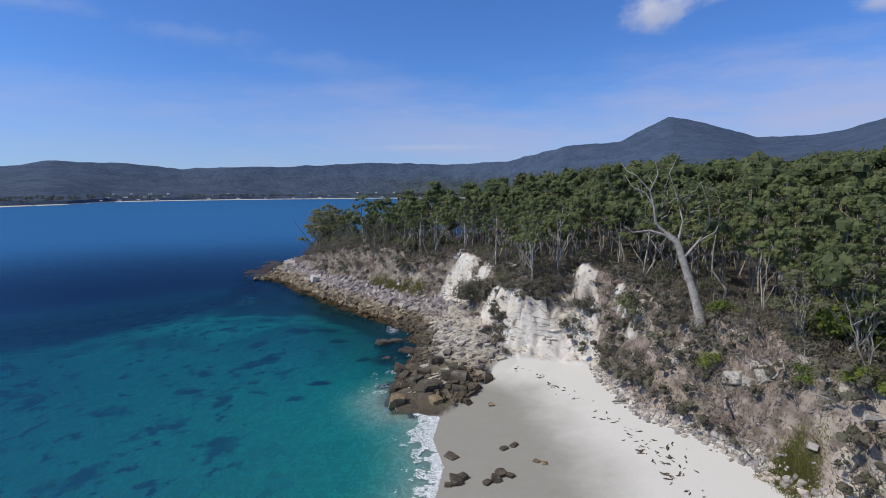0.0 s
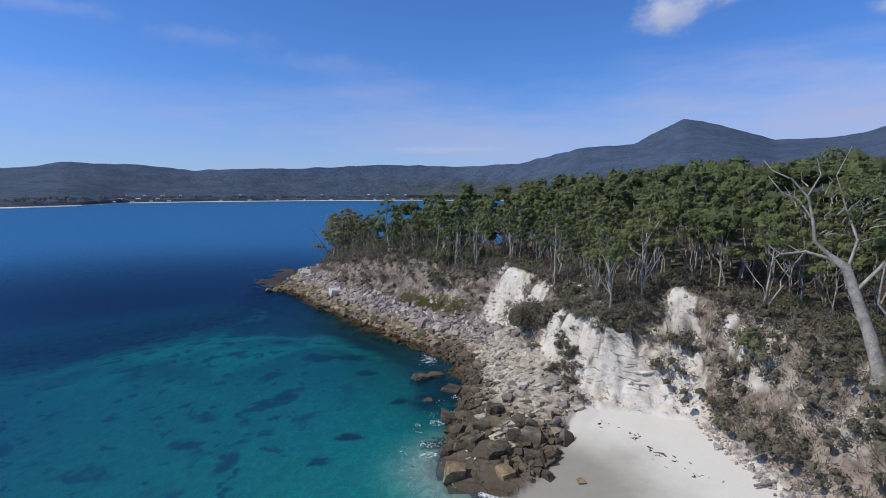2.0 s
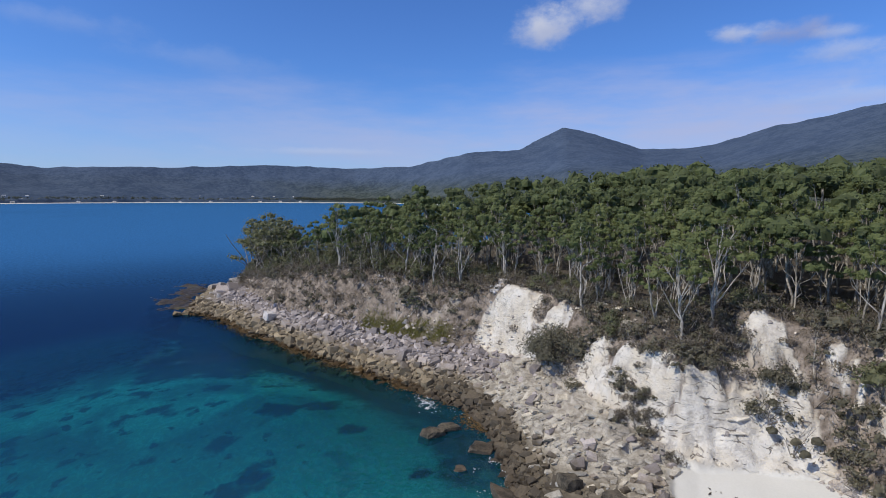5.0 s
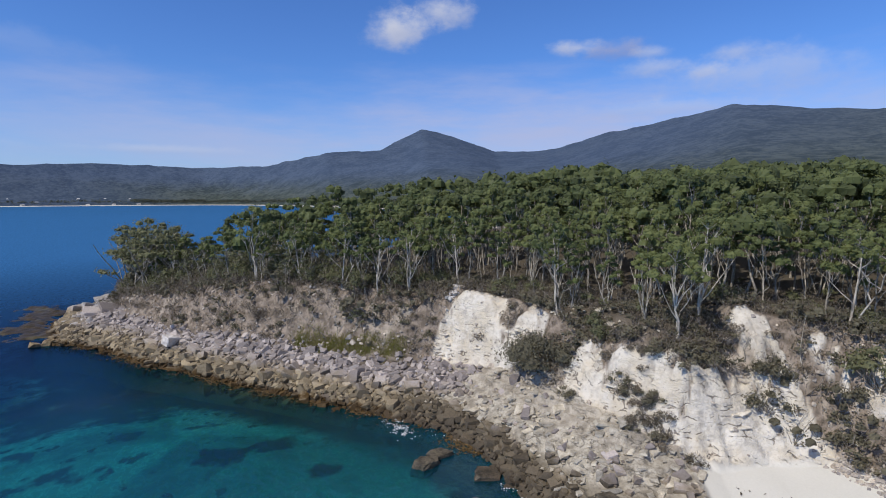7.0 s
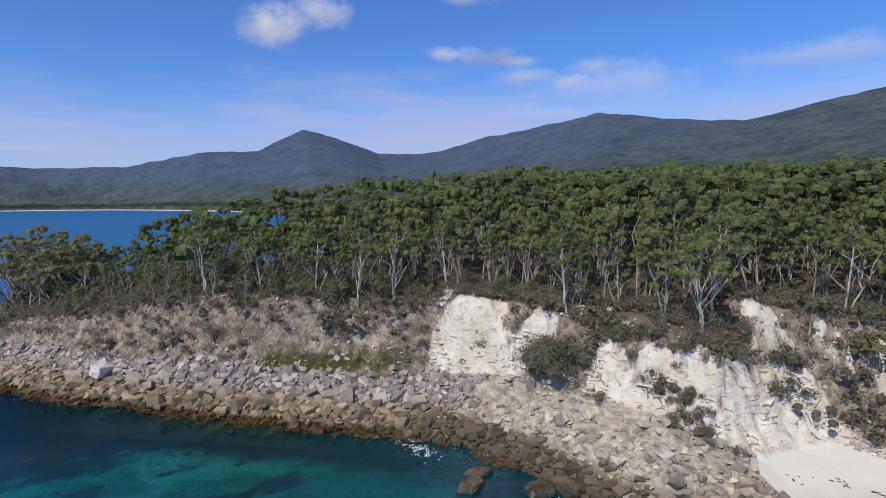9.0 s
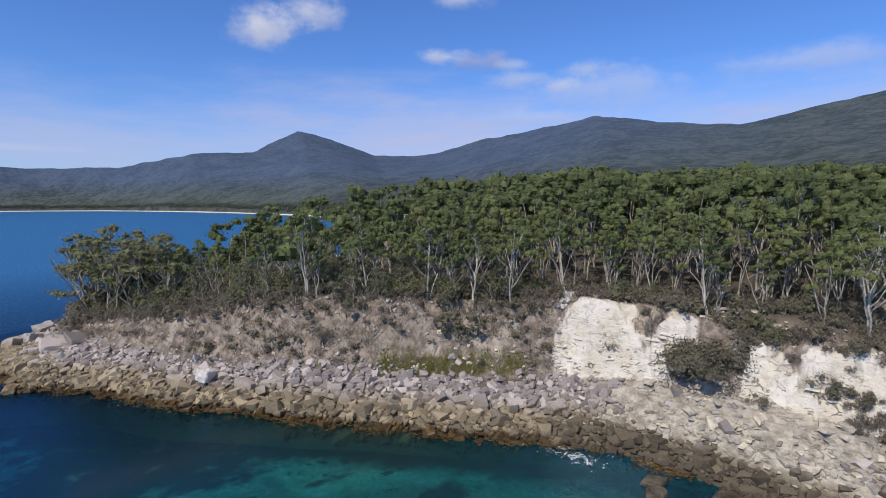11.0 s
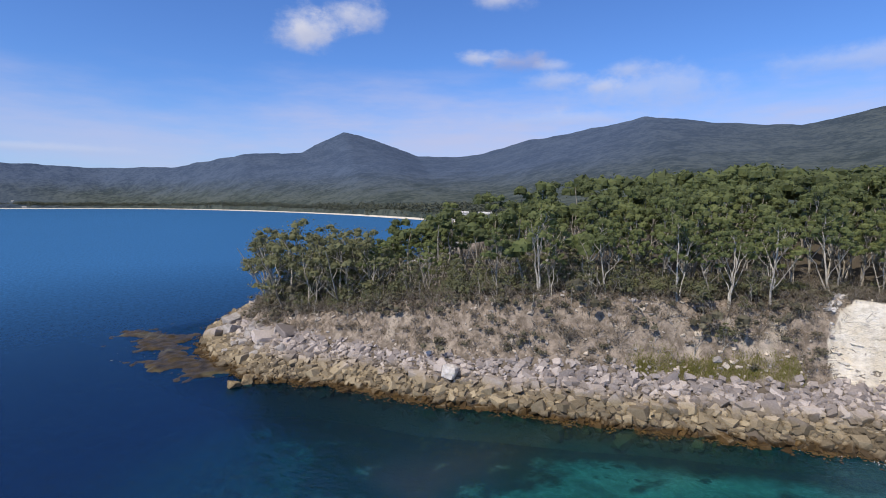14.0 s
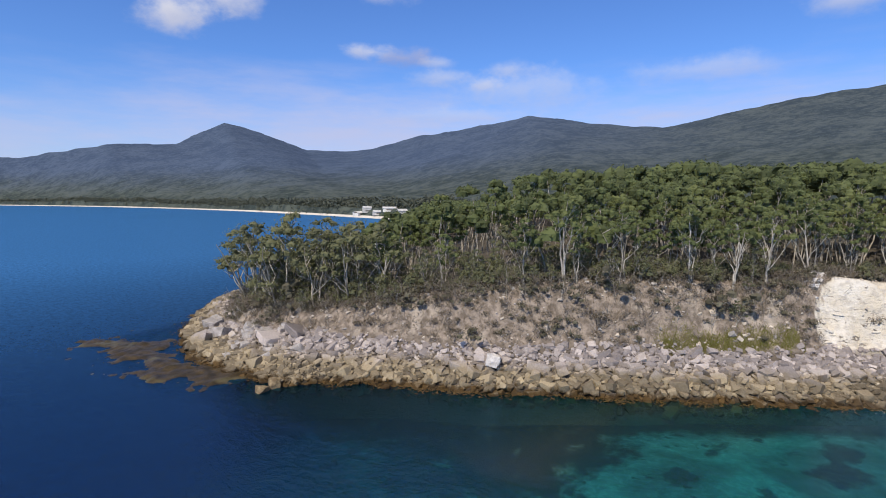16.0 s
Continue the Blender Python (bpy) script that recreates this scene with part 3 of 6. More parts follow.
    bed = apron(x, y) * np.where(in_s & (t < 0.3), 1 - sandy, 0)
    k = (z + 0.35 * bumps(x, y, 4, 3, 44)) / 0.55
    z = z + bed * ((np.floor(k) + ease(k - np.floor(k), 0.55, 0.95)) * 0.55 - k * 0.55 + 0.2 * bumps(x, y, 1.0, 4, 45, 0.7))
    rock = rock * (1 - 0.35 * bed * ease(z, 2.0, 4.0))
    clay = np.maximum(clay, 0.3 * bed * ease(z + 1.2 * bumps(x, y, 6, 3, 46), 1.4, 3.4))
    beach = np.where(in_f, (1 - ease(df, 0.0, 0.8)), 1.0) * sandy
    patchy = np.where(in_f & ~in_b, ease(bumps(x, y, 3.2, 4, 61) + 0.1, 0.24, 0.42) * 0.85 * ease(x + 0.3 * y, 20, 36), 0)
    white = np.where(in_f & ~in_b, np.maximum(clay, patchy), np.where(in_b, clay * (1 - ease(db, 0, 1.2 + 2.0 * spire)), clay * (1 - sandy)))
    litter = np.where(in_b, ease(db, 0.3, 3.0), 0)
    return z, np.stack([white, litter, beach], -1), np.stack([rock, sandy, ds / 50], -1)


ax_x = np.concatenate([np.arange(-66, -12, 0.7), np.arange(-12, -2, 0.4), np.arange(-2, 22, 0.22), np.arange(22, 31, 0.4), np.arange(31, 48, 0.8), np.arange(48, 320, 4.0)])
ax_y = np.concatenate([np.arange(-160, 20, 4.0), np.arange(20, 58, 0.7), np.arange(58, 100, 0.22), np.arange(100, 112, 0.4), np.arange(112, 200, 0.75), np.arange(200, 480, 4.0)])
gx, gy = np.meshgrid(ax_x, ax_y)
gz, gzone, gshore = land(gx, gy)
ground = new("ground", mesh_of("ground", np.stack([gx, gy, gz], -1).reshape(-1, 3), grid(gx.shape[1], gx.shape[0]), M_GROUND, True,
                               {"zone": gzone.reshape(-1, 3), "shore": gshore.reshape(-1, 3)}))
tagged(ground, "headland of white clay cliff, scrub soil and pale beach sand", "ground", kind="structure")


def heights(x, y):
    """The ground's height at places, from the ground sheet itself."""
    x, y = np.atleast_1d(np.asarray(x, float)), np.atleast_1d(np.asarray(y, float))
    i, j = np.clip(np.searchsorted(ax_x, x) - 1, 0, len(ax_x) - 2), np.clip(np.searchsorted(ax_y, y) - 1, 0, len(ax_y) - 2)
    f, g = np.clip((x - ax_x[i]) / (ax_x[i + 1] - ax_x[i]), 0, 1), np.clip((y - ax_y[j]) / (ax_y[j + 1] - ax_y[j]), 0, 1)
    return (gz[j, i] * (1 - f) + gz[j, i + 1] * f) * (1 - g) + (gz[j + 1, i] * (1 - f) + gz[j + 1, i + 1] * f) * g


def height(x, y):
    return float(heights(x, y)[0])


# seabed and sea
DEEP = [(-400, 30), (-140, 62), (-95, 78), (-71, 90), (-59, 102), (-49, 112), (-38, 110), (-24, 102), (-13, 92), (-4, 84)]
sx, sy = np.meshgrid(np.concatenate([np.arange(-260, -70, 4.0), np.arange(-70, 20, 1.0)]), np.concatenate([np.arange(-140, 40, 3.0), np.arange(40, 200, 1.0), np.arange(200, 300, 5.0)]))
ds, _, _ = nearest(SHORE, sx, sy)
dd, _, side = nearest(DEEP, sx, sy)
off = np.where(side > 0, dd, -dd)
sandy = (1 - ease(sy - 0.2 * sx, 54, 66))
sz = -(np.minimum(0.07 * ds, 3.2) + 0.02) - 2.6 * ease(off, -12, 14) - 4 * ease(off, 5, 90)
sz = np.where(inside(SHORE + CLOSE, sx, sy), -1.2, sz)
weedy = 0.55 * np.maximum(ease(off, -2, 14) * (1 - ease(off, 60, 120)), (1 - ease(ds + 5 * bumps(sx, sy, 9, 3, 4), 6, 11)) * ease(sy - 0.3 * sx, 64, 84))
# thick weed beds against the rocks of the point
BEDS = [(-6, 93), (-11, 95.5), (-18, 98.6), (-24, 104), (-30, 108), (-36, 108), (-41, 108), (-46, 107), (-49.5, 112), (-50, 120), (-52, 128), (-54, 139), (-58, 152), (-58, 180), (-30, 190), (-20, 130)]
bd = nearest(BEDS + BEDS[:1], sx, sy)[0]
weedy = np.maximum(weedy, ease(np.where(inside(BEDS, sx, sy), bd, -bd) + 7.0 * bumps(sx, sy, 12, 4, 94), -4.0, 5.0))
weedy = np.maximum(weedy, (1 - ease(ds + 3.0 * bumps(sx, sy, 6, 4, 95), 2.5, 8.0)) * ease(sy - 0.3 * sx, 66, 78))
for bx0, by0, r in ((-26.0, 92.5, 4.0), (-21.0, 92.8, 3.0), (-16.4, 85.1, 2.2), (-15.6, 65.1, 2.0), (-32.1, 65.4, 2.0), (-25.3, 78.3, 2.4), (-11.6, 74.3, 1.6), (-17.2, 60.5, 1.8), (-7.6, 73, 1.6), (-6.4, 62.7, 2.0), (-8, 80, 3.5)):
    weedy = np.maximum(weedy, 1 - ease(np.hypot(sx - bx0, (sy - by0) * 1.3) / r + 0.9 * bumps(sx, sy, 3, 4, 94), 0.3, 1.35))
by_rocks = 0.6 * ease(sy - 0.3 * sx, 84, 104) * (1 - ease(ds, 40, 60))
fringe = (1 - ease(ds + 2.5 * bumps(sx, sy, 6, 3, 3), 1.5, 7.0)) * ease(sy - 0.3 * sx, 60, 84)
new("seabed", mesh_of("seabed", np.stack([sx, sy, sz], -1).reshape(-1, 3), grid(sx.shape[1], sx.shape[0]), M_SEABED, True,
                      {"zone": np.stack([weedy, fringe, by_rocks], -1).reshape(-1, 3)}))
tagged(bpy.data.objects["seabed"], "pale sand seabed with dark weed patches", "seabed", kind="structure")

ring = np.concatenate([np.arange(0, 190, 2.0), np.geomspace(190, 4700, 60)])
turn = np.linspace(0, 2 * np.pi, 241)
wr, wa = np.meshgrid(ring, turn)
wx, wy = -40 + wr * np.sin(wa), 70 + wr * np.cos(wa)
ds, _, _ = nearest(SHORE, wx, wy)
dd, _, side = nearest(DEEP, wx, wy)
off = np.where(side > 0, dd, -dd)
by_rocks = ease(wy - 0.3 * wx, 84, 108)
opaque = (0.62 - 0.34 * by_rocks) * (1 - np.exp(-ds / (24.0 - 9.0 * by_rocks)))
opaque = opaque + (0.99 - opaque) * (by_rocks * ease(off, -3, 19) + (1 - by_rocks) * ease(off, -26, 20))
bd = nearest(BEDS + BEDS[:1], wx, wy)[0]
opaque = opaque * (1 - 0.8 * ease(np.where(inside(BEDS, wx, wy), bd, -bd), -2, 4))
opaque = np.maximum(opaque, ease(wr, 120, 180))
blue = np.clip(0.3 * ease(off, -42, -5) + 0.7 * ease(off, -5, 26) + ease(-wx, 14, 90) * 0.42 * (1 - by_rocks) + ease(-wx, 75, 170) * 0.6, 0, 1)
# depth layer: body share, blue, and distance for the painted-in sky reflection
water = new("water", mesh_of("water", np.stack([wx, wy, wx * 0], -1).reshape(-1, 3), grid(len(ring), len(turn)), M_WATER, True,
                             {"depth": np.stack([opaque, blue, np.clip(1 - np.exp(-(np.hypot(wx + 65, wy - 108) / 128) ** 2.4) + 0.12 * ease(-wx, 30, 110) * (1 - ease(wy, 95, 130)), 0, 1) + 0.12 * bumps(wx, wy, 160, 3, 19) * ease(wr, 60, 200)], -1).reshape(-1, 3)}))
tagged(water, "clear turquoise shallows deepening to blue rippled sea", "sea", kind="structure")

# ---- the far shore and hills ----
# skyline seen from the start: azimuth, distance, height
RIDGE = [(-75, 2900, 120), (-48, 2900, 140), (-39, 2800, 146), (-36, 2800, 173), (-30, 2800, 168), (-26, 2800, 146), (-22, 2700, 152), (-17, 2700, 155), (-6.7, 2700, 178), (1, 2700, 166),
         (6.9, 2500, 170), (12.7, 2300, 215), (18.2, 2300, 228), (20.3, 2450, 290), (21.7, 2460, 318), (22.5, 2470, 336), (23.3, 2470, 329), (25.8, 2470, 303), (30, 2470, 235), (35, 2400, 228), (41, 2100, 265), (46, 1900, 271),
         (52, 1750, 290), (55.5, 1750, 276), (60, 1700, 250), (65, 1650, 231), (69, 1600, 247), (76, 1550, 277), (86, 1500, 290), (110, 1500, 300), (150, 1500, 260)]
COAST = [(-75, 1100), (-48, 1250), (-39.5, 1405), (-35, 1600), (-31.5, 2050), (-25, 2250), (-17, 2350), (-6, 2350), (1, 2250), (5, 2100), (9, 1800), (13, 1500), (18, 1150), (23, 850),
         (27, 680), (31, 560), (35, 470), (45, 330), (60, 230), (110, 150), (150, 140)]
fa, fr = np.meshgrid(np.linspace(-75, 150, 620), np.linspace(0, 1, 76) ** 1.15)
rid, coast = np.array(RIDGE), np.array(COAST)
r0 = np.interp(fa, coast[:, 0], coast[:, 1])
r1 = np.interp(fa, rid[:, 0], rid[:, 1])
zr = np.interp(fa, rid[:, 0], rid[:, 2])
rr = r0 + fr * 1.25 * (r1 - r0)
fx, fy = rr * np.sin(np.radians(fa)), rr * np.cos(np.radians(fa))
u = (rr - r0) / (r1 - r0)
woods = ease(rr - r0, 14, 24) * (9 + 4 * bumps(fx, fy, 60, 2, 3))
fz = 0.8 * ease(rr - r0, 0, 10) + woods + (zr - 14) * np.where(u < 1, np.clip(u, 0, 1) ** 1.5, 1 - 1.2 * (u - 1))
fz += (18 * bumps(fx, fy, 420, 3, 8) * np.clip(u * 1.4, 0, 1) * (1 - np.clip(u, 0, 1)) * 2 + 2.2 * bumps(fx, fy, 26, 3, 14)) * ease(rr - r0, 20, 60)
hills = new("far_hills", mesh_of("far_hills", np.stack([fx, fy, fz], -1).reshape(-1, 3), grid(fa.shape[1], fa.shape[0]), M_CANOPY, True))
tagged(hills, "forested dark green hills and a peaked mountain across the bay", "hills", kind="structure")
ba = np.linspace(-75, 40, 400)
b0 = np.interp(ba, coast[:, 0], coast[:, 1])
strip = np.stack([np.stack([(b0 + o) * np.sin(np.radians(ba)), (b0 + o) * np.cos(np.radians(ba)), np.full(ba.shape, h)], -1) for o, h in ((-10, -0.3), (2, 1.2), (16, 2.2))])
far_beach = new("far_beach", mesh_of("far_beach", strip.reshape(-1, 3), grid(400, 3), M_FARSAND, True))
tagged(far_beach, "thin pale sand beach along the far bay shore", "beach", kind="structure")


# ---- plants ----
def tube(path, radii, sides=6):
    """A tapered tube along a path: verts and quads."""
    path = np.asarray(path, float)
    way = np.gradient(path, axis=0)
    way /= np.linalg.norm(way, axis=1)[:, None] + 1e-9
    ref = np.where(np.abs(way[:, 2:3]) > 0.9, [[1.0, 0, 0]], [[0, 0, 1.0]])
    u = np.cross(way, ref)
    u /= np.linalg.norm(u, axis=1)[:, None] + 1e-9
    v = np.cross(way, u)
    a = np.linspace(0, 2 * np.pi, sides, endpoint=False)
    ringed = path[:, None] + np.asarray(radii)[:, None, None] * (np.cos(a)[None, :, None] * u[:, None] + np.sin(a)[None, :, None] * v[:, None])
    i = np.arange((len(path) - 1) * sides)
    r, s = i // sides, i % sides
    t = (s + 1) % sides
    return ringed.reshape(-1, 3), np.stack([r * sides + s, r * sides + t, (r + 1) * sides + t, (r + 1) * sides + s], 1)


def sprays(centres, normals, size, aspect=0.6):
    """One small bent leaf spray (a folded quad) at each place, facing about its normal."""
    n = len(centres)
    w = normals + [0, 0, 0.28] + rng.normal(0, 0.42, (n, 3))
    w /= np.linalg.norm(w, axis=1)[:, None]
    u = np.cross(w, rng.normal(0, 1, (n, 3)))
    u /= np.linalg.norm(u, axis=1)[:, None] + 1e-9
    v = np.cross(w, u)
    s = (np.asarray(size) * rng.uniform(0.6, 1.3, n))[:, None]
    u, v = u * s, v * s * aspect
    q = np.stack([centres - u, centres - v - 0.15 * s * w, centres + u, centres + v - 0.15 * s * w], 1)
    return q.reshape(-1, 3), np.arange(4 * n).reshape(n, 4)


def heart(centre, radius, flat):
    """The dense inside of a clump: a lumpy dome, open below."""
    u, v = np.meshgrid(np.linspace(0, 2 * np.pi, 8)[:-1], np.linspace(-0.5, 1.4, 3))
    d = np.stack([np.cos(u) * np.cos(v), np.sin(u) * np.cos(v), np.sin(v)], -1).reshape(-1, 3)
    r = radius * (1 + rng.normal(0, 0.16, len(d)))
    i = np.arange(14)
    a, t = i // 7 * 7 + i % 7, i // 7 * 7 + (i % 7 + 1) % 7
    return centre + d * r[:, None] * [1, 1, flat], np.stack([a, t, t + 7, a + 7], 1)


def clump(centre, radius, count, flat=0.65, size=0.3, dense=0.0, aspect=0.5):
    """A domed clump of leaf sprays; dense: the share of its radius that a solid heart fills."""
    d = rng.normal(0, 1, (count, 3))
    d[:, 2] = np.abs(d[:, 2]) * 1.1 - 0.45
    d /= np.linalg.norm(d, axis=1)[:, None]
    lump = 1 + 0.16 * np.sin(6 * d[:, :1] + centre[0] * 3) * np.sin(5 * d[:, 1:2] + centre[1] * 3)
    r = radius * (rng.uniform(0.5, 1.12, count)[:, None] ** 0.6) * lump
    leaves = sprays(centre + d * r * [1, 1, flat], d, size, aspect)
    return join([heart(centre, radius * dense, flat), leaves]) if dense else leaves


def bend(a, b, sag=0.15, count=5):
    """A crooked line from a to b."""
    a, b = np.asarray(a, float), np.asarray(b, float)
    t = np.linspace(0, 1, count)[:, None]
    p = a + (b - a) * t
    p[1:-1] += rng.normal(0, sag * np.linalg.norm(b - a) / count * 1.6, (count - 2, 3)) * [1, 1, 0.5]
    return p


def gum_meshes(tall, crown_from, spread, limbs, leaves, tufts_each=4, trunk=0.17, forks=1, leaf=M_GUM, bark=M_BARK, heart_share=0.68):
    """Trunk with limbs, and crown, of one gum tree."""
    wood, green = [], []
    lean = rng.normal(0, 0.06, 2) * tall
    top = np.array([lean[0], lean[1], tall * 0.78])
    stems = []
    for k in range(forks):
        off = rng.normal(0, 0.25, 2) * (k > 0)
        tip = top + np.array([*rng.normal(0, 0.12 * spread, 2), 0]) * (1 if k == 0 else 4)
        line = bend((off[0], off[1], -0.6), tip, 0.05, 8)
        rad = np.linspace(trunk, trunk * 0.3, 8) * rng.uniform(0.7, 1.0)
        rad[0] *= 1.5
        wood.append(tube(line, rad))
        stems.append(line)
    for c in range(limbs):
        a = c * 2.4 + rng.uniform(0, 0.9)
        out = math.sqrt(c / (limbs - 0.4))
        size = spread * rng.uniform(0.34, 0.48)
        r = spread * 0.8 * out
        h = tall - (tall - crown_from) * (0.08 + 0.92 * out ** 1.6) * rng.uniform(0.7, 1.05)
        at = np.array([lean[0] * h / tall + r * math.cos(a), lean[1] * h / tall + r * math.sin(a), h - size * 0.5])
        stem = stems[c % forks]
        k = min(6, max(2, int(7 * (h - 0.35 * (tall - crown_from) - r * 0.8) / (tall * 0.78))))
        wood.append(tube(bend(stem[k], at, 0.17, 5), np.linspace(trunk * 0.45, 0.03, 5), 4))
        for q in range(tufts_each):
            w = a + q * 6.28 / tufts_each + rng.uniform(0, 0.8)
            o = size * (0.2 if q == 0 else rng.uniform(0.55, 0.85))
            tip = at + [o * math.cos(w), o * math.sin(w), size * rng.uniform(-0.05, 0.35) + 0.22 * size * (q == 0)]
            wood.append(tube(bend(at * 0.75 + stem[k] * 0.25, tip, 0.2, 3), np.linspace(0.04, 0.014, 3), 3))
            green.append(clump(tip, size * rng.uniform(0.52, 0.72), leaves, 0.84, 0.105, heart_share, 0.7))
    return mesh_of("trunk", *join(wood), bark, True), mesh_of("crown", *join(green), leaf)


def bush_meshes(high, wide, clumps, leaves, leaf, twigs=10, size=0.15):
    wood, green = [], []
    for c in range(clumps):
        a, r = rng.uniform(0, 6.28), wide * 0.5 * math.sqrt(rng.uniform(0, 1))
        s = wide * rng.uniform(0.22, 0.36)
        at = np.array([r * math.cos(a), r * math.sin(a), max(0.25 * high, high * (1 - 0.5 * (2 * r / wide) ** 2) - s * 0.6)])
        wood.append(tube(bend((0.1 * at[0], 0.1 * at[1], -0.3), at, 0.2, 4), np.linspace(0.05, 0.015, 4), 4))
        green.append(clump(at, s, int(leaves * 1.3), 0.8, size * 1.2, 0.0 if leaf == M_DRY else 0.38, 0.42))
    for _ in range(twigs):
        a, h = rng.uniform(0, 6.28), high * rng.uniform(0.7, 1.15)
        wood.append(tube(bend((0, 0, -0.2), (wide * 0.55 * math.cos(a) * rng.uniform(0.3, 1), wide * 0.55 * math.sin(a) * rng.uniform(0.3, 1), h), 0.3, 4), np.linspace(0.03, 0.012, 4), 3))
    return mesh_of("stems", *join(wood), M_DARKBARK, True), mesh_of("foliage", *join(green), leaf)


def plant(name, wood, green, wood_name, green_name):
    root = new(name)
    part(wood_name, wood, root), part(green_name, green, root)
    return root


def stand(thing, x, y, turn, size, sink=0.0):
    thing.matrix_world = pose(x, y, height(x, y) - sink, 0, 0, turn) @ Matrix.Diagonal((*size, 1))
    return thing


def place_copies(masters, spots, labels, category, group):
    """Stands copies of the master things at spots (x, y, kind, scale); the masters take the first spots of their kind."""
    unused = set(range(len(masters)))
    for x, y, k, s in spots:
        turn, tall = rng.uniform(0, 360), rng.uniform(0.92, 1.08)
        if k in unused:
            unused.discard(k)
            ob = masters[k]
        else:
            ob = copy_thing(masters[k], Matrix())
        stand(ob, x, y, turn, (s, s, s * tall), 0.1)
        tagged(ob, labels[k], category, group)


def scatter(x0, x1, y0, y1, gap, accept, tries=4):
    """Places about gap metres apart or more, where accept(x, y) gives a chance."""
    nx, ny = int((x1 - x0) / gap), int((y1 - y0) / gap)
    jx, jy = np.meshgrid(np.arange(nx), np.arange(ny))
    x = x0 + (jx + 0.5 * (jy % 2) + rng.uniform(-0.36, 0.36, jx.shape) + 0.5) * gap
    y = y0 + (jy + rng.uniform(-0.36, 0.36, jx.shape) + 0.5) * gap
    x, y = x.ravel(), y.ravel()
    ok = rng.uniform(0, 1, x.shape) < accept(x, y)
    return x[ok], y[ok]


def in_wood(x, y):
    return inside([p[:2] for p in BROW] + CLOSE, x, y)


def brow_distance(x, y):
    return nearest(BROW, x, y)[0]


# forest trees near the edge, one by one
GUMS = []
for tall, low, spread, limbs, forks in ((14.0, 7.6, 3.5, 8, 1), (13.2, 6.6, 3.1, 8, 2), (14.6, 8.2, 3.8, 9, 1), (12.4, 6.0, 3.1, 8, 3), (13.6, 8.0, 2.9, 8, 2), (14.2, 7.2, 3.9, 9, 1), (12.8, 6.8, 3.3, 8, 2)):
    GUMS.append(plant("gum_tree", *gum_meshes(tall, low, spread, limbs, 36, 3, 0.17, forks), "trunk", "crown"))
LOWGUMS = [plant("gum_tree", *gum_meshes(9.0, 3.4, 3.1, 9, 30, 3, 0.12, 2, M_OLIVE, M_BARK, 0.45), "trunk", "crown"),
           plant("gum_tree", *gum_meshes(7.4, 2.2, 3.0, 9, 30, 3, 0.1, 3, M_OLIVE, M_BARK, 0.45), "trunk", "crown")]
GUM_LABELS = ["tall slender gum tree with pale trunk and domed green crown"] * 7 + ["low coastal gum tree with grey trunk and olive crown"] * 2


def size_there(x, y):
    """Trees are tallest on the neck, shrink towards the tip of the point, and stand lower along the windy edge."""
    inland = 0.63 + 0.24 * ease(brow_distance(x, y), 1.0, 20.0)
    return inland + 0.2 * np.exp(-((x - 4) ** 2 + (y - 152) ** 2) / 330) - 0.12 * ease(y - 0.35 * x, 158, 188)


tx, ty = scatter(-40, 70, 24, 196, 3.9, lambda x, y: in_wood(x, y) * (brow_distance(x, y) > 1.5) * (brow_distance(x, y) < 23) * (y + 0.8 * x < 205) * (y > 26) * (0.97 - 0.5 * ease(y - 0.35 * x, 128, 140) * ease(brow_distance(x, y), 7, 10)))
order = np.argsort(brow_distance(tx, ty))[:265]
spots = []
for i in order:
    tip = ease(ty[i] - 0.35 * tx[i], 112, 128) * (brow_distance(tx[i:i + 1], ty[i:i + 1])[0] < 15)
    k = int(rng.integers(0, 7)) if rng.uniform() > 0.66 * tip else 7 + int(rng.integers(0, 2))
    s = size_there(tx[i], ty[i]) * rng.uniform(0.76, 1.12)
    spots.append((tx[i], ty[i], k, s if k < 7 else s * rng.uniform(0.8, 1.2)))
near_trees = np.array([s[:2] for s in spots])
place_copies(GUMS + LOWGUMS, spots, GUM_LABELS, "tree", "gum trees on the headland")


# the woods behind: trunks and crowns too many to count
def wood_stuff(name, x, y, label, crowns, leaves, leaf_size, trunks, tall, spread, leaf=M_GUM):
    z = heights(x, y)
    green, wood = [], []
    for i in range(len(x)):
        h, w = tall * rng.uniform(0.85, 1.12) * size_there(x[i], y[i]), spread * rng.uniform(0.8, 1.2)
        for c in range(crowns):
            a, r = rng.uniform(0, 6.28), w * 0.62 * math.sqrt(rng.uniform(0, 1))
            green.append(clump(np.array([x[i] + r * math.cos(a), y[i] + r * math.sin(a), z[i] + h - w * 0.4 - rng.uniform(0, 0.32) * h * (r / w)]), w * rng.uniform(0.8, 1.15) / math.sqrt(crowns), leaves, 0.8, leaf_size, 0.7, 0.66))
        if trunks:
            wood.append(tube(bend((x[i], y[i], z[i] - 0.5), (x[i] + rng.normal(0, 0.6), y[i] + rng.normal(0, 0.6), z[i] + h * 0.8), 0.12, 5), np.linspace(0.17, 0.05, 5), 5))
    ob = new(name)
    part("crowns", mesh_of("crowns", *join(green), leaf), ob)
    if trunks:
        part("trunks", mesh_of("trunks", *join(wood), M_BARK, True), ob)
    return tagged(ob, label, "woods", kind="stuff")


def free_of(x, y, taken, gap):
    if not len(taken):
        return np.ones(x.shape, bool)
    return np.array([np.min(np.hypot(taken[:, 0] - a, taken[:, 1] - b)) > gap for a, b in zip(x, y)])


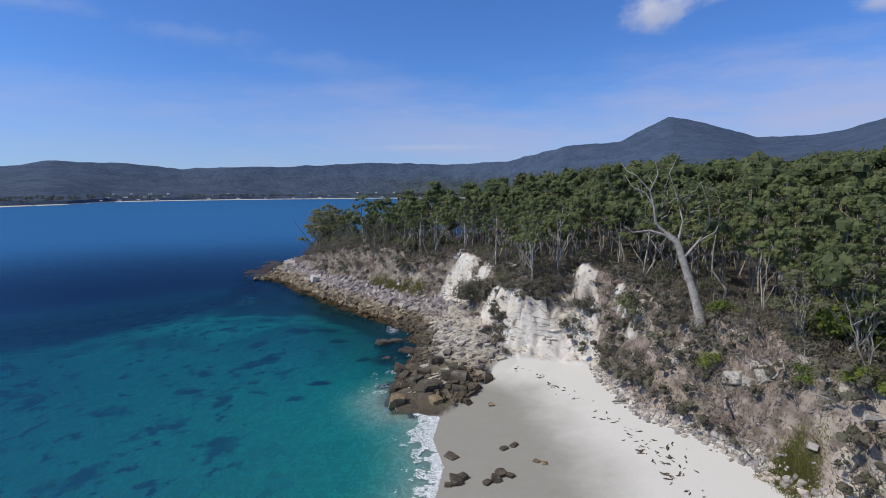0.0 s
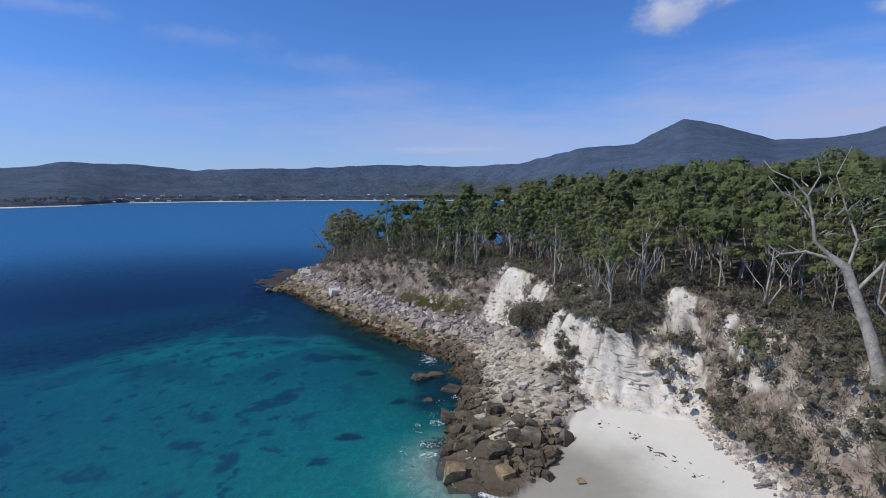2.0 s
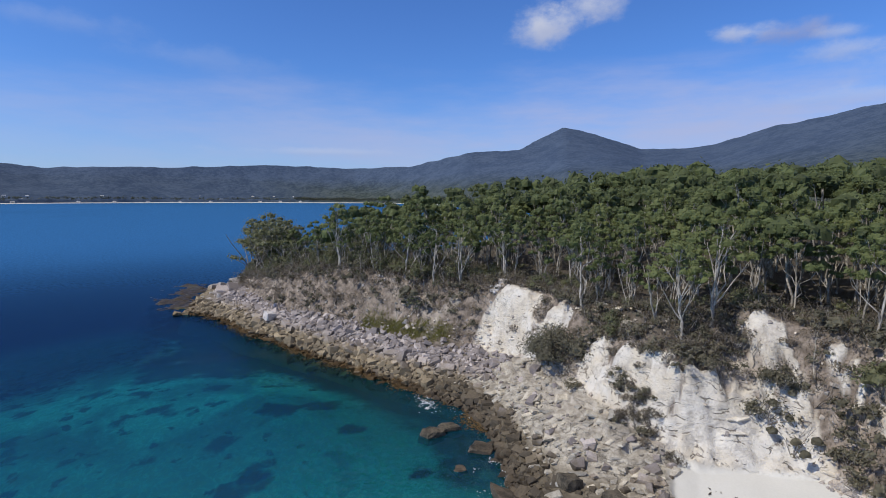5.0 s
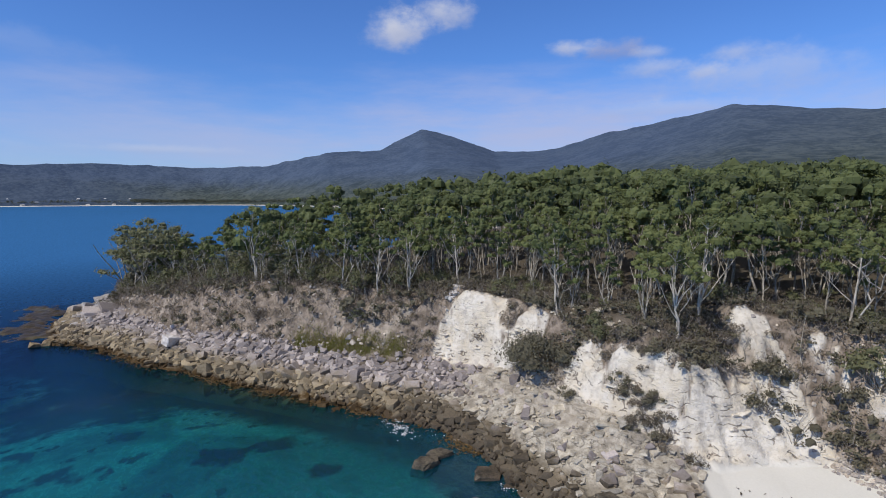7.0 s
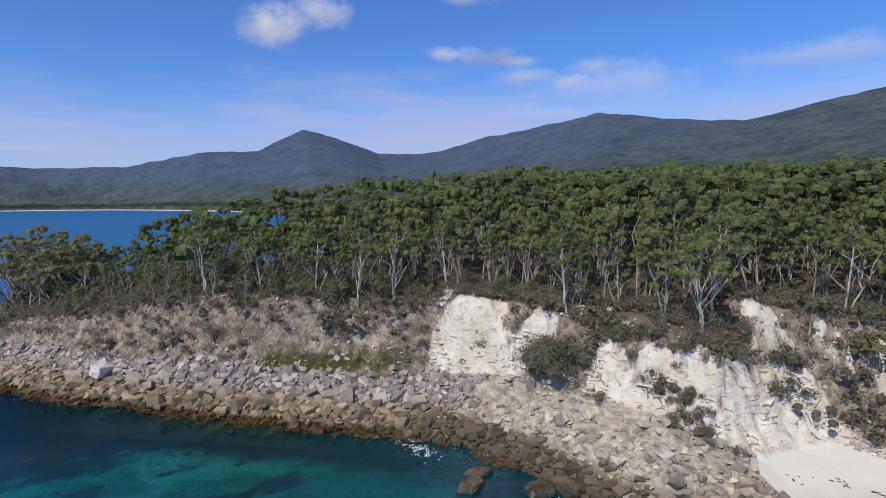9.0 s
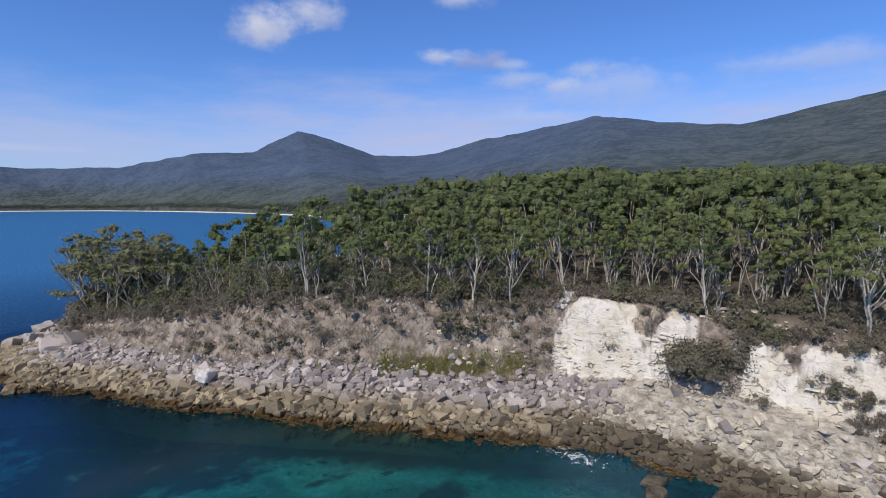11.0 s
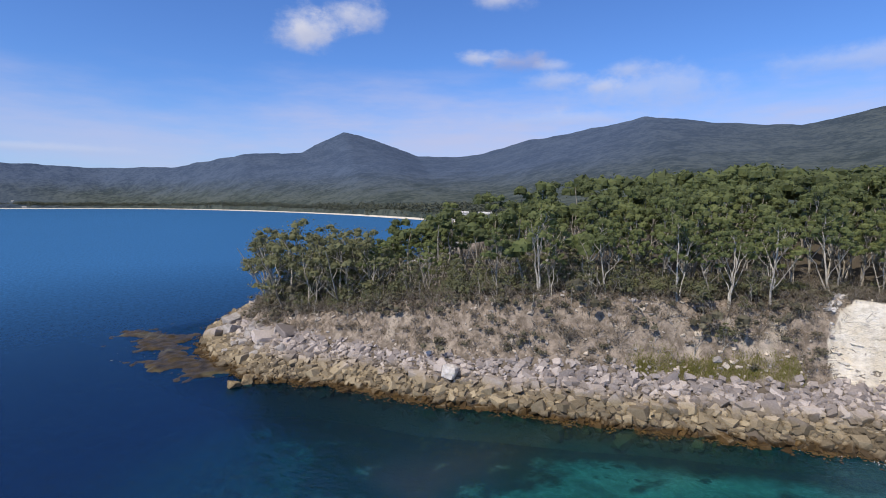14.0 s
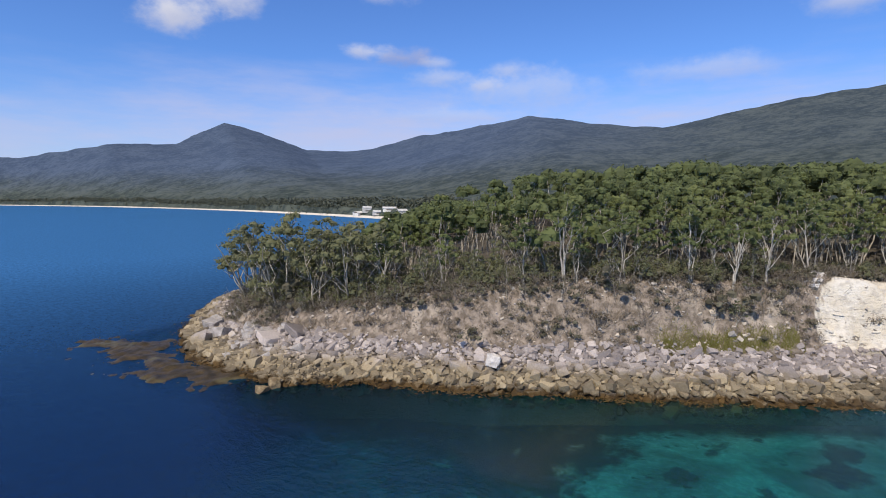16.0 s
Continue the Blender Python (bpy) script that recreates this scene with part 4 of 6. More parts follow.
ox, oy = scatter(-45, 130, 20, 230, 4.3, lambda x, y: in_wood(x, y) * (brow_distance(x, y) > 1.5) * (x + 0.35 * y > 10) * (y < 214) * (0.96 - 0.5 * ease(y - 0.35 * x, 128, 140)))
deep_in = brow_distance(ox, oy) > 48
ok = free_of(ox, oy, near_trees, 2.6) & ~deep_in
wood_stuff("inner_woods", ox[ok], oy[ok], "dense green gum woods with pale trunks on the headland", 6, 32, 0.18, True, 14.0, 3.6)
qx, qy = scatter(20, 320, 10, 470, 6.6, lambda x, y: in_wood(x, y) * (brow_distance(x, y) > 3) * ((x > 129) | (y > 214)) * (y - 1.35 * x < 175) * 0.95)
qx, qy = np.concatenate([qx, ox[deep_in]]), np.concatenate([qy, oy[deep_in]])
wood_stuff("outer_woods", qx, qy, "green gum woods stretching inland to the hills", 3, 13, 0.45, False, 14.5, 4.8)

# scrub on the bank and under the trees
BUSHES = [plant("shrub", *bush_meshes(1.7, 2.4, 8, 42, M_SCRUB, 8, 0.11), "stem", "foliage"), plant("shrub", *bush_meshes(2.4, 2.6, 9, 42, M_OLIVE, 8, 0.11), "stem", "foliage"),
          plant("shrub", *bush_meshes(1.1, 1.7, 6, 60, M_DRY, 16, 0.09), "stem", "foliage"), plant("shrub", *bush_meshes(1.4, 1.6, 5, 40, M_DRY, 26, 0.08), "stem", "foliage"),
          plant("shrub", *bush_meshes(1.2, 1.6, 6, 40, M_SCRUB, 8, 0.10), "stem", "foliage")]
BUSH_LABELS = ["broad dark olive shrub on the clay bank", "tall dark olive shrub under the gum trees", "low dry brown shrub on the scrub slope", "bare twiggy grey-brown shrub on the slope", "low olive shrub on the slope"]


def bank(x, y):
    """How far up the bank a place lies, 0 at its foot and 1 at its brow; -1 off the bank."""
    on = inside([p[:2] for p in FOOT] + CLOSE, x, y) & ~in_wood(x, y)
    f, b = nearest(FOOT, x, y)[0], nearest(BROW, x, y)[0]
    return np.where(on, f / (f + b + 1e-6), -1.0)


def clay_at(x, y):
    return land(x, y)[1][..., 0]


def scrub_chance(x, y):
    b = bank(x, y)
    c = clay_at(x, y) - 0.5 * ease(x - 0.1 * y, 12.5, 14.5)
    turf = (nearest([(-4.2, 99.8), (-8, 103.8), (-11.5, 108), (-14.6, 112)], x, y)[0] < 1.4) | (nearest([(24.5, 37.4), (24.9, 35.0)], x, y)[0] < 1.9)
    edge = in_wood(x, y) * (brow_distance(x, y) < 6) * 0.85
    edge = edge * np.where((clay_at(x, y) > 0.4) & (y < 76), 0.05, 1.0)
    bare = np.where(y > 102, 0.55 + 0.35 * ease(b, 0.35, 0.75), 0.72)
    return np.maximum(np.where(b > 0.03, np.where((c > 0.5) | turf, 0.03, bare), 0), edge)


ux, uy = scatter(-48, 42, 22, 190, 1.05, scrub_chance)
kinds = bumps(ux, uy, 14, 3, 77) + rng.normal(0, 0.35, ux.shape)
pick = np.argsort(-1.0 * in_wood(ux, uy) * (rng.uniform(0, 1, len(ux)) < 0.2) + rng.uniform(0, 0.5, len(ux)))
spots, left = [], []
for i in pick:
    beachside = ease(ux[i] - 0.1 * uy[i], 5, 12)
    up = 0.5 * float(in_wood(ux[i:i + 1], uy[i:i + 1])[0])
    g = kinds[i] - 0.2 + 0.45 * beachside + up
    k = (0 if rng.uniform() < 0.5 else 1 if up else 4) if g > 0.25 else 4 if g > -0.05 else (2 if rng.uniform() < 0.6 else 3)
    s = rng.uniform(0.45, 1.15)
    if up:
        k, s = ((0, 1, 1, 3)[int(rng.integers(0, 4))], rng.uniform(0.7, 1.5)) if uy[i] > 104 else ((0, 2, 1, 3, 3)[int(rng.integers(0, 5))], rng.uniform(0.6, 1.2))
    elif uy[i] > 104:
        s *= rng.lognormal(0.05, 0.45) if g < 0.1 else 1.3
        if rng.uniform() < 0.4:
            k = 2 if rng.uniform() < 0.5 else 3
        high_up = float(bank(ux[i:i + 1], uy[i:i + 1])[0])
        if high_up > 0.45 and rng.uniform() < 0.25:
            k, s = (1, 1, 0)[int(rng.integers(0, 3))], s * 1.3
    elif float(bank(ux[i:i + 1], uy[i:i + 1])[0]) > 0.5 and ux[i] < 22:
        k, s = (3, 2, 4, 1, 3)[int(rng.integers(0, 5))], s * 1.35
    elif beachside > 0.5:
        s *= 1.8
        if rng.uniform() < 0.8:
            k = (2, 3, 0, 4, 1, 1)[int(rng.integers(0, 6))]
    row = (ux[i], uy[i], k, s)
    (spots if len(spots) < 250 else left).append(row)
place_copies(BUSHES, spots, BUSH_LABELS, "shrub", "shrubs on the bank")


def scrub_stuff(name, rows, label, leaf=M_SCRUB):
    soft, dry, wood = [], [], []
    for x, y, k, s in rows:
        z = height(x, y)
        for c in range(4):
            at = np.array([x + rng.normal(0, 0.5) * s, y + rng.normal(0, 0.5) * s, z + s * rng.uniform(0.35, 0.95)])
            (dry if k in (2, 3) else soft).append(clump(at, 0.55 * s, 22 if k in (2, 3) else 17, 0.8, 0.13 if k in (2, 3) else 0.16, 0.0 if k in (2, 3) else 0.4, 0.4))
        for c in range(5):
            a, h = rng.uniform(0, 6.28), s * rng.uniform(0.8, 1.6)
            wood.append(tube(bend((x, y, z - 0.2), (x + 0.8 * s * math.cos(a), y + 0.8 * s * math.sin(a), z + h), 0.25, 3), np.linspace(0.035, 0.012, 3), 3))
    ob = new(name)
    part("green_foliage", mesh_of("green_foliage", *join(soft), leaf), ob)
    part("dry_foliage", mesh_of("dry_foliage", *join(dry), M_DRY), ob)
    part("twigs", mesh_of("twigs", *join(wood), M_DARKBARK, True), ob)
    return tagged(ob, label, "scrub", kind="stuff")


scrub_stuff("scrub", left, "mixed dry brown and olive scrub on the bank")
# bushy small trees along the brow of the point, and on the bank by the beach
hx, hy = scatter(-42, 2, 104, 182, 3.3, lambda x, y: in_wood(x, y) * (brow_distance(x, y) < 10) * 0.4)
kx, ky = scatter(-40, 2, 104, 160, 2.7, lambda x, y: (bank(x, y) > 0.22) * (clay_at(x, y) < 0.4) * (0.1 + 0.5 * bank(x, y)))
edge_spots = [(a, b, int(rng.integers(0, 2)), rng.uniform(0.2, 0.46)) for a, b in zip(kx, ky)] + [(a, b, int(rng.integers(0, 2)), rng.uniform(0.42, 0.72)) for a, b in zip(hx, hy)] + [(28.2, 41.5, 0, 0.7), (30.5, 38.5, 0, 0.85), (31.5, 33.5, 1, 0.8), (-36.0, 153.5, 0, 1.3), (-37.3, 160.5, 1, 1.7), (-38.0, 167.0, 0, 1.5), (-36.5, 172.0, 1, 1.7), (-33.5, 150.0, 1, 1.6), (-34.5, 163.0, 0, 1.65), (-33.0, 157.0, 0, 1.5), (-36.0, 176.0, 0, 1.45), (-30.0, 153.0, 0, 1.35), (-31.0, 160.0, 1, 1.5), (-29.5, 147.0, 0, 1.25), (-28.0, 156.0, 1, 1.5), (-31.0, 168.0, 0, 1.35)]
for a, b, k, sc in edge_spots:
    ob = copy_thing(LOWGUMS[k], Matrix())
    stand(ob, a, b, rng.uniform(0, 360), (sc * 1.15, sc * 1.15, sc), 0.1)
    tagged(ob, "small bushy coastal tree with dense olive foliage", "tree", "bushy trees on the headland edge")
# a few pale-stemmed gums rooted on the upper slope
gx2, gy2 = scatter(-38, 2, 104, 158, 5.0, lambda x, y: (bank(x, y) > 0.62) * 0.55)
for a, b in zip(gx2, gy2):
    ob = copy_thing(GUMS[int(rng.integers(0, 7))], Matrix())
    sc = rng.uniform(0.5, 0.72)
    stand(ob, a, b, rng.uniform(0, 360), (sc, sc, sc), 0.15)
    tagged(ob, "slender pale-stemmed gum rooted on the upper slope", "tree", "gums on the slope")
# the landmark gums on the brow, with pale forked trunks and open crowns
TALLGUMS = [plant("gum_tree", *gum_meshes(12.0, 6.0, 4.0, 8, 40, 3, 0.2, 2, M_GUM, M_WHITEBARK, 0.5), "trunk", "crown"),
            plant("gum_tree", *gum_meshes(11.0, 6.4, 3.4, 7, 40, 3, 0.18, 2, M_GUM, M_WHITEBARK, 0.5), "trunk", "crown")]
for k, (a, b, sc) in enumerate(((-18.2, 123.4, 1.0), (-8.6, 110.9, 0.92), (-4.7, 106.9, 0.8), (8.3, 84.9, 0.95), (12.1, 72.3, 0.8), (-12.6, 117.6, 0.85), (-1.2, 104.0, 0.85), (4.2, 100.0, 0.9), (16.0, 73.4, 0.9), (24.0, 64.8, 0.85), (-30.0, 146.0, 0.75), (-37.6, 166.0, 0.85))):
    ob = TALLGUMS[k] if k < 2 else copy_thing(TALLGUMS[k % 2], Matrix())
    stand(ob, a, b, rng.uniform(0, 360), (sc, sc, sc), 0.2)
    tagged(ob, "open-crowned gum with a thick white forked trunk", "tree", "landmark gums on the brow")
# dark understorey in the woods
vx, vy = scatter(-42, 60, 24, 200, 2.1, lambda x, y: in_wood(x, y) * (brow_distance(x, y) > 2.5) * (0.75 - 0.55 * ease(brow_distance(x, y), 12, 26)) * (brow_distance(x, y) < 18))
scrub_stuff("undergrowth", [(a, b, (0, 2, 4, 3)[int(rng.integers(0, 4))] if b > 122 else (2, 3, 2, 0)[int(rng.integers(0, 4))], rng.uniform(0.6, 1.9) * (0.75 if b < 104 else 1.1)) for a, b in zip(vx, vy)], "dark undergrowth beneath the gum trees", M_OLIVE)


M_BRIGHT = foliage("bright_leaves", rgb(0.10, 0.14, 0.03), rgb(0.19, 0.24, 0.05), rgb(0.24, 0.28, 0.06))
bright = plant("shrub", *bush_meshes(2.6, 3.2, 12, 60, M_BRIGHT, 4, 0.12), "stem", "foliage")
for k, (a, b, sc) in enumerate(((31.5, 40.0, 1.2), (34.0, 42.6, 1.9), (28.0, 34.5, 0.8), (26.8, 38.5, 0.6), (26.8, 50.4, 0.8), (24.2, 46.8, 0.7))):
    ob = bright if k == 0 else copy_thing(bright, Matrix())
    stand(ob, a, b, rng.uniform(0, 360), (sc, sc, sc), 0.1)
    tagged(ob, "bright yellow-green bush on the bank above the beach", "shrub", "bright bushes on the bank")
# thin bare saplings on the slopes
SAPLINGS = []
for k in range(3):
    tall = (3.2, 4.2, 5.0)[k]
    stem = bend((0, 0, -0.3), (rng.normal(0, 0.3), rng.normal(0, 0.3), tall), 0.1, 6)
    wood = [tube(stem, np.linspace(0.06, 0.02, 6), 5)]
    for _ in range(7):
        i = int(rng.integers(2, 6))
        wood.append(tube(bend(stem[i], stem[i] + [*rng.normal(0, 0.5, 2), rng.uniform(0.3, 1.0)], 0.2, 4), np.linspace(0.028, 0.01, 4), 4))
    SAPLINGS.append(mesh_of("sapling", *join(wood), M_BARK, True))
lx, ly = scatter(-42, 34, 28, 176, 3.0, lambda x, y: (bank(x, y) > 0.25) * (clay_at(x, y) < 0.4) * 0.6)
for k, (a, b) in enumerate(zip(lx, ly)):
    ob = new("sapling", SAPLINGS[k % 3])
    stand(ob, a, b, rng.uniform(0, 360), (1, 1, rng.uniform(0.5, 1.0)), 0.0)
    tagged(ob, "thin pale bare sapling on the scrub slope", "sapling", "saplings on the bank")


# tussock grass along the top of the boulders, and the green patch by the beach
M_HEATH = foliage("dry_heath_blades", rgb(0.13, 0.11, 0.085), rgb(0.235, 0.195, 0.15), rgb(0.27, 0.225, 0.17))


def grass(name, x, y, tall, label, mat=M_GRASS):
    z = heights(x, y)
    n = len(x)
    a, lean = rng.uniform(0, 6.28, n), rng.uniform(0.05, 0.6, n)[:, None]
    out = np.stack([np.cos(a), np.sin(a), 0 * a], -1)
    base = np.stack([x, y, z - 0.05], -1)
    h = (tall * rng.uniform(0.5, 1.2, n))[:, None]
    across = np.stack([-out[:, 1], out[:, 0], out[:, 2]], -1) * (0.016 if mat == M_GRASS else 0.022)
    v = np.stack([base - across, base + across, base + out * h * lean * 0.4 + [0, 0, 0.6] * h + across * 0.8, base + out * h * lean + [0, 0, 0.95] * h], 1)
    return tagged(new(name, mesh_of(name, v.reshape(-1, 3), np.arange(4 * n).reshape(n, 4), mat)), label, "grass", kind="stuff")


def tufts(path, wide, count, blades):
    pts = np.asarray(path, float)
    t = rng.uniform(0, len(pts) - 1.001, count)
    i = t.astype(int)
    c = pts[i] + (pts[i + 1] - pts[i]) * (t - i)[:, None] + rng.normal(0, wide, (count, 2))
    c = np.repeat(c, blades, 0) + rng.normal(0, 0.26, (count * blades, 2))
    return c[:, 0], c[:, 1]


grass("tussock_grass", *tufts([(-4.0, 99.4), (-8, 103.4), (-11.5, 107.6), (-14.8, 111.8)], 0.42, 250, 54), 0.38, "yellow-green tussock grass above the shore boulders")
hx2, hy2 = scatter(-46, 34, 26, 176, 0.5, lambda x, y: (bank(x, y) > 0.03) * (clay_at(x, y) < 0.4) * (0.25 + 0.65 * ease(bumps(x, y, 4.0, 4, 55), -0.35, 0.25)))
hx2, hy2 = np.repeat(hx2, 9) + rng.normal(0, 0.14, len(hx2) * 9), np.repeat(hy2, 9) + rng.normal(0, 0.14, len(hy2) * 9)
grass("dry_heath", hx2, hy2, 0.42, "dry grey-brown heath tufts over the scrub slopes", M_HEATH)
grass("green_grass", *tufts([(24.4, 37.4), (24.8, 36.2), (24.9, 35.2)], 0.6, 210, 70), 0.3, "bright green grass patch at the bank's foot")


# ---- boulders ----
def block(long, broad, high, cuts=14, rough=0.18):
    """An angular boulder: an uneven box with some of its corners broken away, verts and triangles."""
    d = []
    for k in range(8):
        c = np.array([1 - 2 * (k & 1), 1 - 2 * (k >> 1 & 1), 1 - 2 * (k >> 2)], float) * (1 + rng.normal(0, rough, 3) - 0.06)
        if rng.uniform() < 0.45:
            for ax in range(3):
                e = c.copy()
                e[ax] *= rng.uniform(0.25, 0.7)
                d.append(e)
        else:
            d.append(c)
    if cuts > 14:
        d += list(rng.normal(0, 0.55, (cuts - 14, 3)).clip(-1, 1) * 1.05)
    d = np.array(d)
    bm = bmesh.new()
    for p in d * [long / 2, broad / 2, high / 2]:
        bm.verts.new(p)
    hull = bmesh.ops.convex_hull(bm, input=bm.verts)
    bmesh.ops.delete(bm, geom=[g for g in hull["geom_interior"] if isinstance(g, bmesh.types.BMVert)], context="VERTS")
    bmesh.ops.triangulate(bm, faces=bm.faces)
    bm.verts.index_update()
    v = np.array([p.co for p in bm.verts])
    f = np.array([[q.index for q in g.verts] for g in bm.faces])
    bm.free()
    return v - [0, 0, 0], f


SHAPES = [block(*s) for s in [(1.35, 1.0, 0.8), (1.2, 1.1, 0.75), (1.5, 0.9, 0.7), (1.1, 1.0, 1.0), (1.4, 1.2, 0.6), (1.25, 0.85, 0.95), (1.6, 1.0, 0.6), (1.15, 1.05, 0.85), (1.3, 0.9, 0.75), (1.45, 1.1, 0.9)]]


def rock_band(x, y):
    """Share of boulders: between the waterline and the foot of the bank, round the point."""
    s_in = inside(SHORE + CLOSE, x, y)
    f_in = inside([p[:2] for p in FOOT] + CLOSE, x, y)
    zone = land(x, y)[2]
    ds, df = nearest(SHORE, x, y)[0], nearest(FOOT, x, y)[0]
    band = (s_in & ~f_in) | (~s_in & (ds < 0.9)) | (f_in & (df < 1.2))
    return np.where(band, zone[..., 0] * ((y + 0.9 * x > 56) & (x < 12)), 0.0)


def keep_bedrock(x, y):
    """The smooth apron under the white cliff carries few loose rocks."""
    return 1 - 0.93 * apron(x, y)


bx, by = scatter(-60, 12, 52, 200, 0.72, lambda x, y: rock_band(x, y) * keep_bedrock(x, y) * (0.8 + 0.2 * ease(-y, -100, -86)))
upper = nearest(SHORE, bx, by)[0] / (nearest(SHORE, bx, by)[0] + nearest(FOOT, bx, by)[0] + 0.01)
big = np.minimum(0.6 * rng.lognormal(0, 0.42, len(bx)), 1.4) * (1.0 - 0.38 * ease(upper, 0.4, 0.75)) * (1 - 0.36 * ease(-by, -100, -86))
rank = np.argsort(-big * (1 - 0.5 * ease(by, 165, 185)))
BLOCKS = [mesh_of("boulder", v, f, M_BOULDER) for v, f in SHAPES]
rest = []
for n, i in enumerate(rank):
    s, z = big[i], height(bx[i], by[i])
    m = pose(bx[i], by[i], z + 0.1 * s, rng.normal(0, 14), rng.normal(0, 14), rng.uniform(0, 360)) @ Matrix.Diagonal((s, s, s, 1))
    k = int(rng.integers(0, 10))
    if n < 285:
        ob = new("boulder", BLOCKS[k])
        ob.matrix_world = m
        tagged(ob, "angular sandstone boulder on the rocky shore", "boulder", "shore boulders")
    else:
        v = SHAPES[k][0] @ np.array(m.to_3x3()).T + np.array(m.translation)
        rest.append((v, SHAPES[k][1]))
LITTLE = [block(*d, 9) for d in ((1.3, 1.0, 0.8), (1.2, 1.1, 0.7), (1.5, 0.9, 0.7), (1.1, 1.0, 0.9), (1.4, 1.1, 0.6))]
cx, cy = scatter(-60, 12, 52, 200, 0.48, lambda x, y: rock_band(x, y) * (0.02 + 0.7 * keep_bedrock(x, y)))
for a, b, z in zip(cx, cy, heights(cx, cy)):
    s = 0.45 * rng.lognormal(0, 0.38)
    m = pose(a, b, z + 0.1, rng.normal(0, 25), rng.normal(0, 25), rng.uniform(0, 360)) @ Matrix.Diagonal((s, s, s, 1))
    k = int(rng.integers(0, 5))
    rest.append((LITTLE[k][0] @ np.array(m.to_3x3()).T + np.array(m.translation), LITTLE[k][1]))
tagged(new("shore_rubble", mesh_of("shore_rubble", *join(rest), M_BOULDER)), "loose angular sandstone rubble along the shore", "rocks", kind="stuff")


def rugged(long, broad, high, cuts):
    """A big rock: a hull split finely, its faces hacked uneven."""
    v, f = block(long, broad, high, cuts, 0.14)
    bm = bmesh.new()
    vs = [bm.verts.new(p) for p in v]
    for t in f:
        bm.faces.new([vs[k] for k in t])
    bmesh.ops.subdivide_edges(bm, edges=bm.edges[:], cuts=3, use_grid_fill=True)
    bmesh.ops.triangulate(bm, faces=bm.faces)
    bmesh.ops.smooth_vert(bm, verts=bm.verts, factor=0.12, use_axis_x=True, use_axis_y=True, use_axis_z=True)
    shift = Vector(rng.uniform(-50, 50, 3))
    for p in bm.verts:
        d = noise.noise(p.co * 0.9 + shift) * 0.22 + noise.noise(p.co * 2.6 + shift) * 0.1
        p.co += p.co.normalized() * d * min(1.0, high / 1.4)
    bm.verts.index_update()
    out = np.array([p.co for p in bm.verts]), np.array([[q.index for q in g.verts] for g in bm.faces])
    bm.free()
    return out


def rock(x, y, z, size, turn=(0, 0, 0), label="", group="large rocks", mat=M_BOULDER, cuts=22):
    ob = new("rock", mesh_of("rock", *rugged(*size, cuts), mat))
    ob.matrix_world = pose(x, y, z, *turn)
    return tagged(ob, label, "rock", group)


M_PALEROCK = mottled("pale_rock", rgb(0.23, 0.21, 0.2), rgb(0.45, 0.415, 0.395), 1.2, 0.8, 0.4, 0.06)
M_DARKROCK = mottled("wet_dark_rock", rgb(0.03, 0.026, 0.02), rgb(0.13, 0.10, 0.07), 1.0, 0.5, 0.5, 0.1)
M_BROWNROCK = mottled("brown_rock", rgb(0.03, 0.026, 0.02), rgb(0.15, 0.125, 0.092), 1.1, 0.75, 0.7, 0.15)
M_TANROCK = mottled("tan_rock", rgb(0.11, 0.075, 0.045), rgb(0.29, 0.225, 0.13), 0.8, 0.7, 0.5, 0.1)
M_SANDLEDGE = mottled("sandstone_ledge", rgb(0.30, 0.225, 0.145), rgb(0.56, 0.46, 0.335), 0.9, 0.85, 0.6, 0.08, 0.2)
M_WHITEROCK = mottled("white_rock", rgb(0.46, 0.42, 0.40), rgb(0.70, 0.66, 0.63), 1.4, 0.8, 0.6, 0.1)
rock(-30.4, 125.6, 2.9, (2.0, 1.6, 1.5), (10, 14, 40), "large white rock among the grey boulders", mat=M_WHITEROCK, cuts=40)
rock(-40.0, 152.0, 3.6, (5.2, 2.6, 1.1), (38, 12, 30), "big tilted grey slab near the tip of the point")
rock(-43.0, 153.6, 3.0, (4.4, 2.6, 1.0), (20, 8, 10), "broad grey slab near the tip of the point")
rock(-43.0, 160.5, 3.0, (2.6, 1.8, 1.4), (25, -8, 60), "pale grey block near the tip of the point", mat=M_PALEROCK)
rock(-46.0, 164.0, 2.4, (2.8, 2.0, 1.3), (12, 10, 120), "pale grey block near the tip of the point", mat=M_PALEROCK)
rock(-44.0, 170.0, 2.6, (3.0, 1.9, 1.4), (18, -12, 20), "pale grey block near the tip of the point", mat=M_PALEROCK)
for k in range(34):
    x, y = np.array((-43.2, 157.5)) + rng.normal(0, 1, 2) * (1.7, 4.6)
    w = rng.uniform(0.9, 2.1)
    rock(x, y, height(x, y) + 0.15, (w, w * rng.uniform(0.5, 0.8), w * rng.uniform(0.35, 0.6)), (rng.normal(22, 14), rng.normal(0, 14), rng.normal(30, 40)), "pale grey broken slab near the tip of the point", "broken slabs at the tip", M_PALEROCK, 16)
for x, y, z, w in ((-39.4, 147.6, 2.5, 3.6), (-37.4, 142.2, 2.2, 3.2), (-41.6, 146.6, 1.9, 3.4), (-36.2, 144.6, 2.9, 2.8), (-38.6, 144.4, 2.2, 3.0), (-35.0, 139.6, 2.5, 2.6)):
    rock(x, y, z, (w, w * 0.62, 0.55), (rng.normal(0, 4), rng.normal(0, 4), 118 + rng.normal(0, 10)), "flat orange-tan sandstone ledge above the boulders", "sandstone ledges", M_SANDLEDGE, 18)
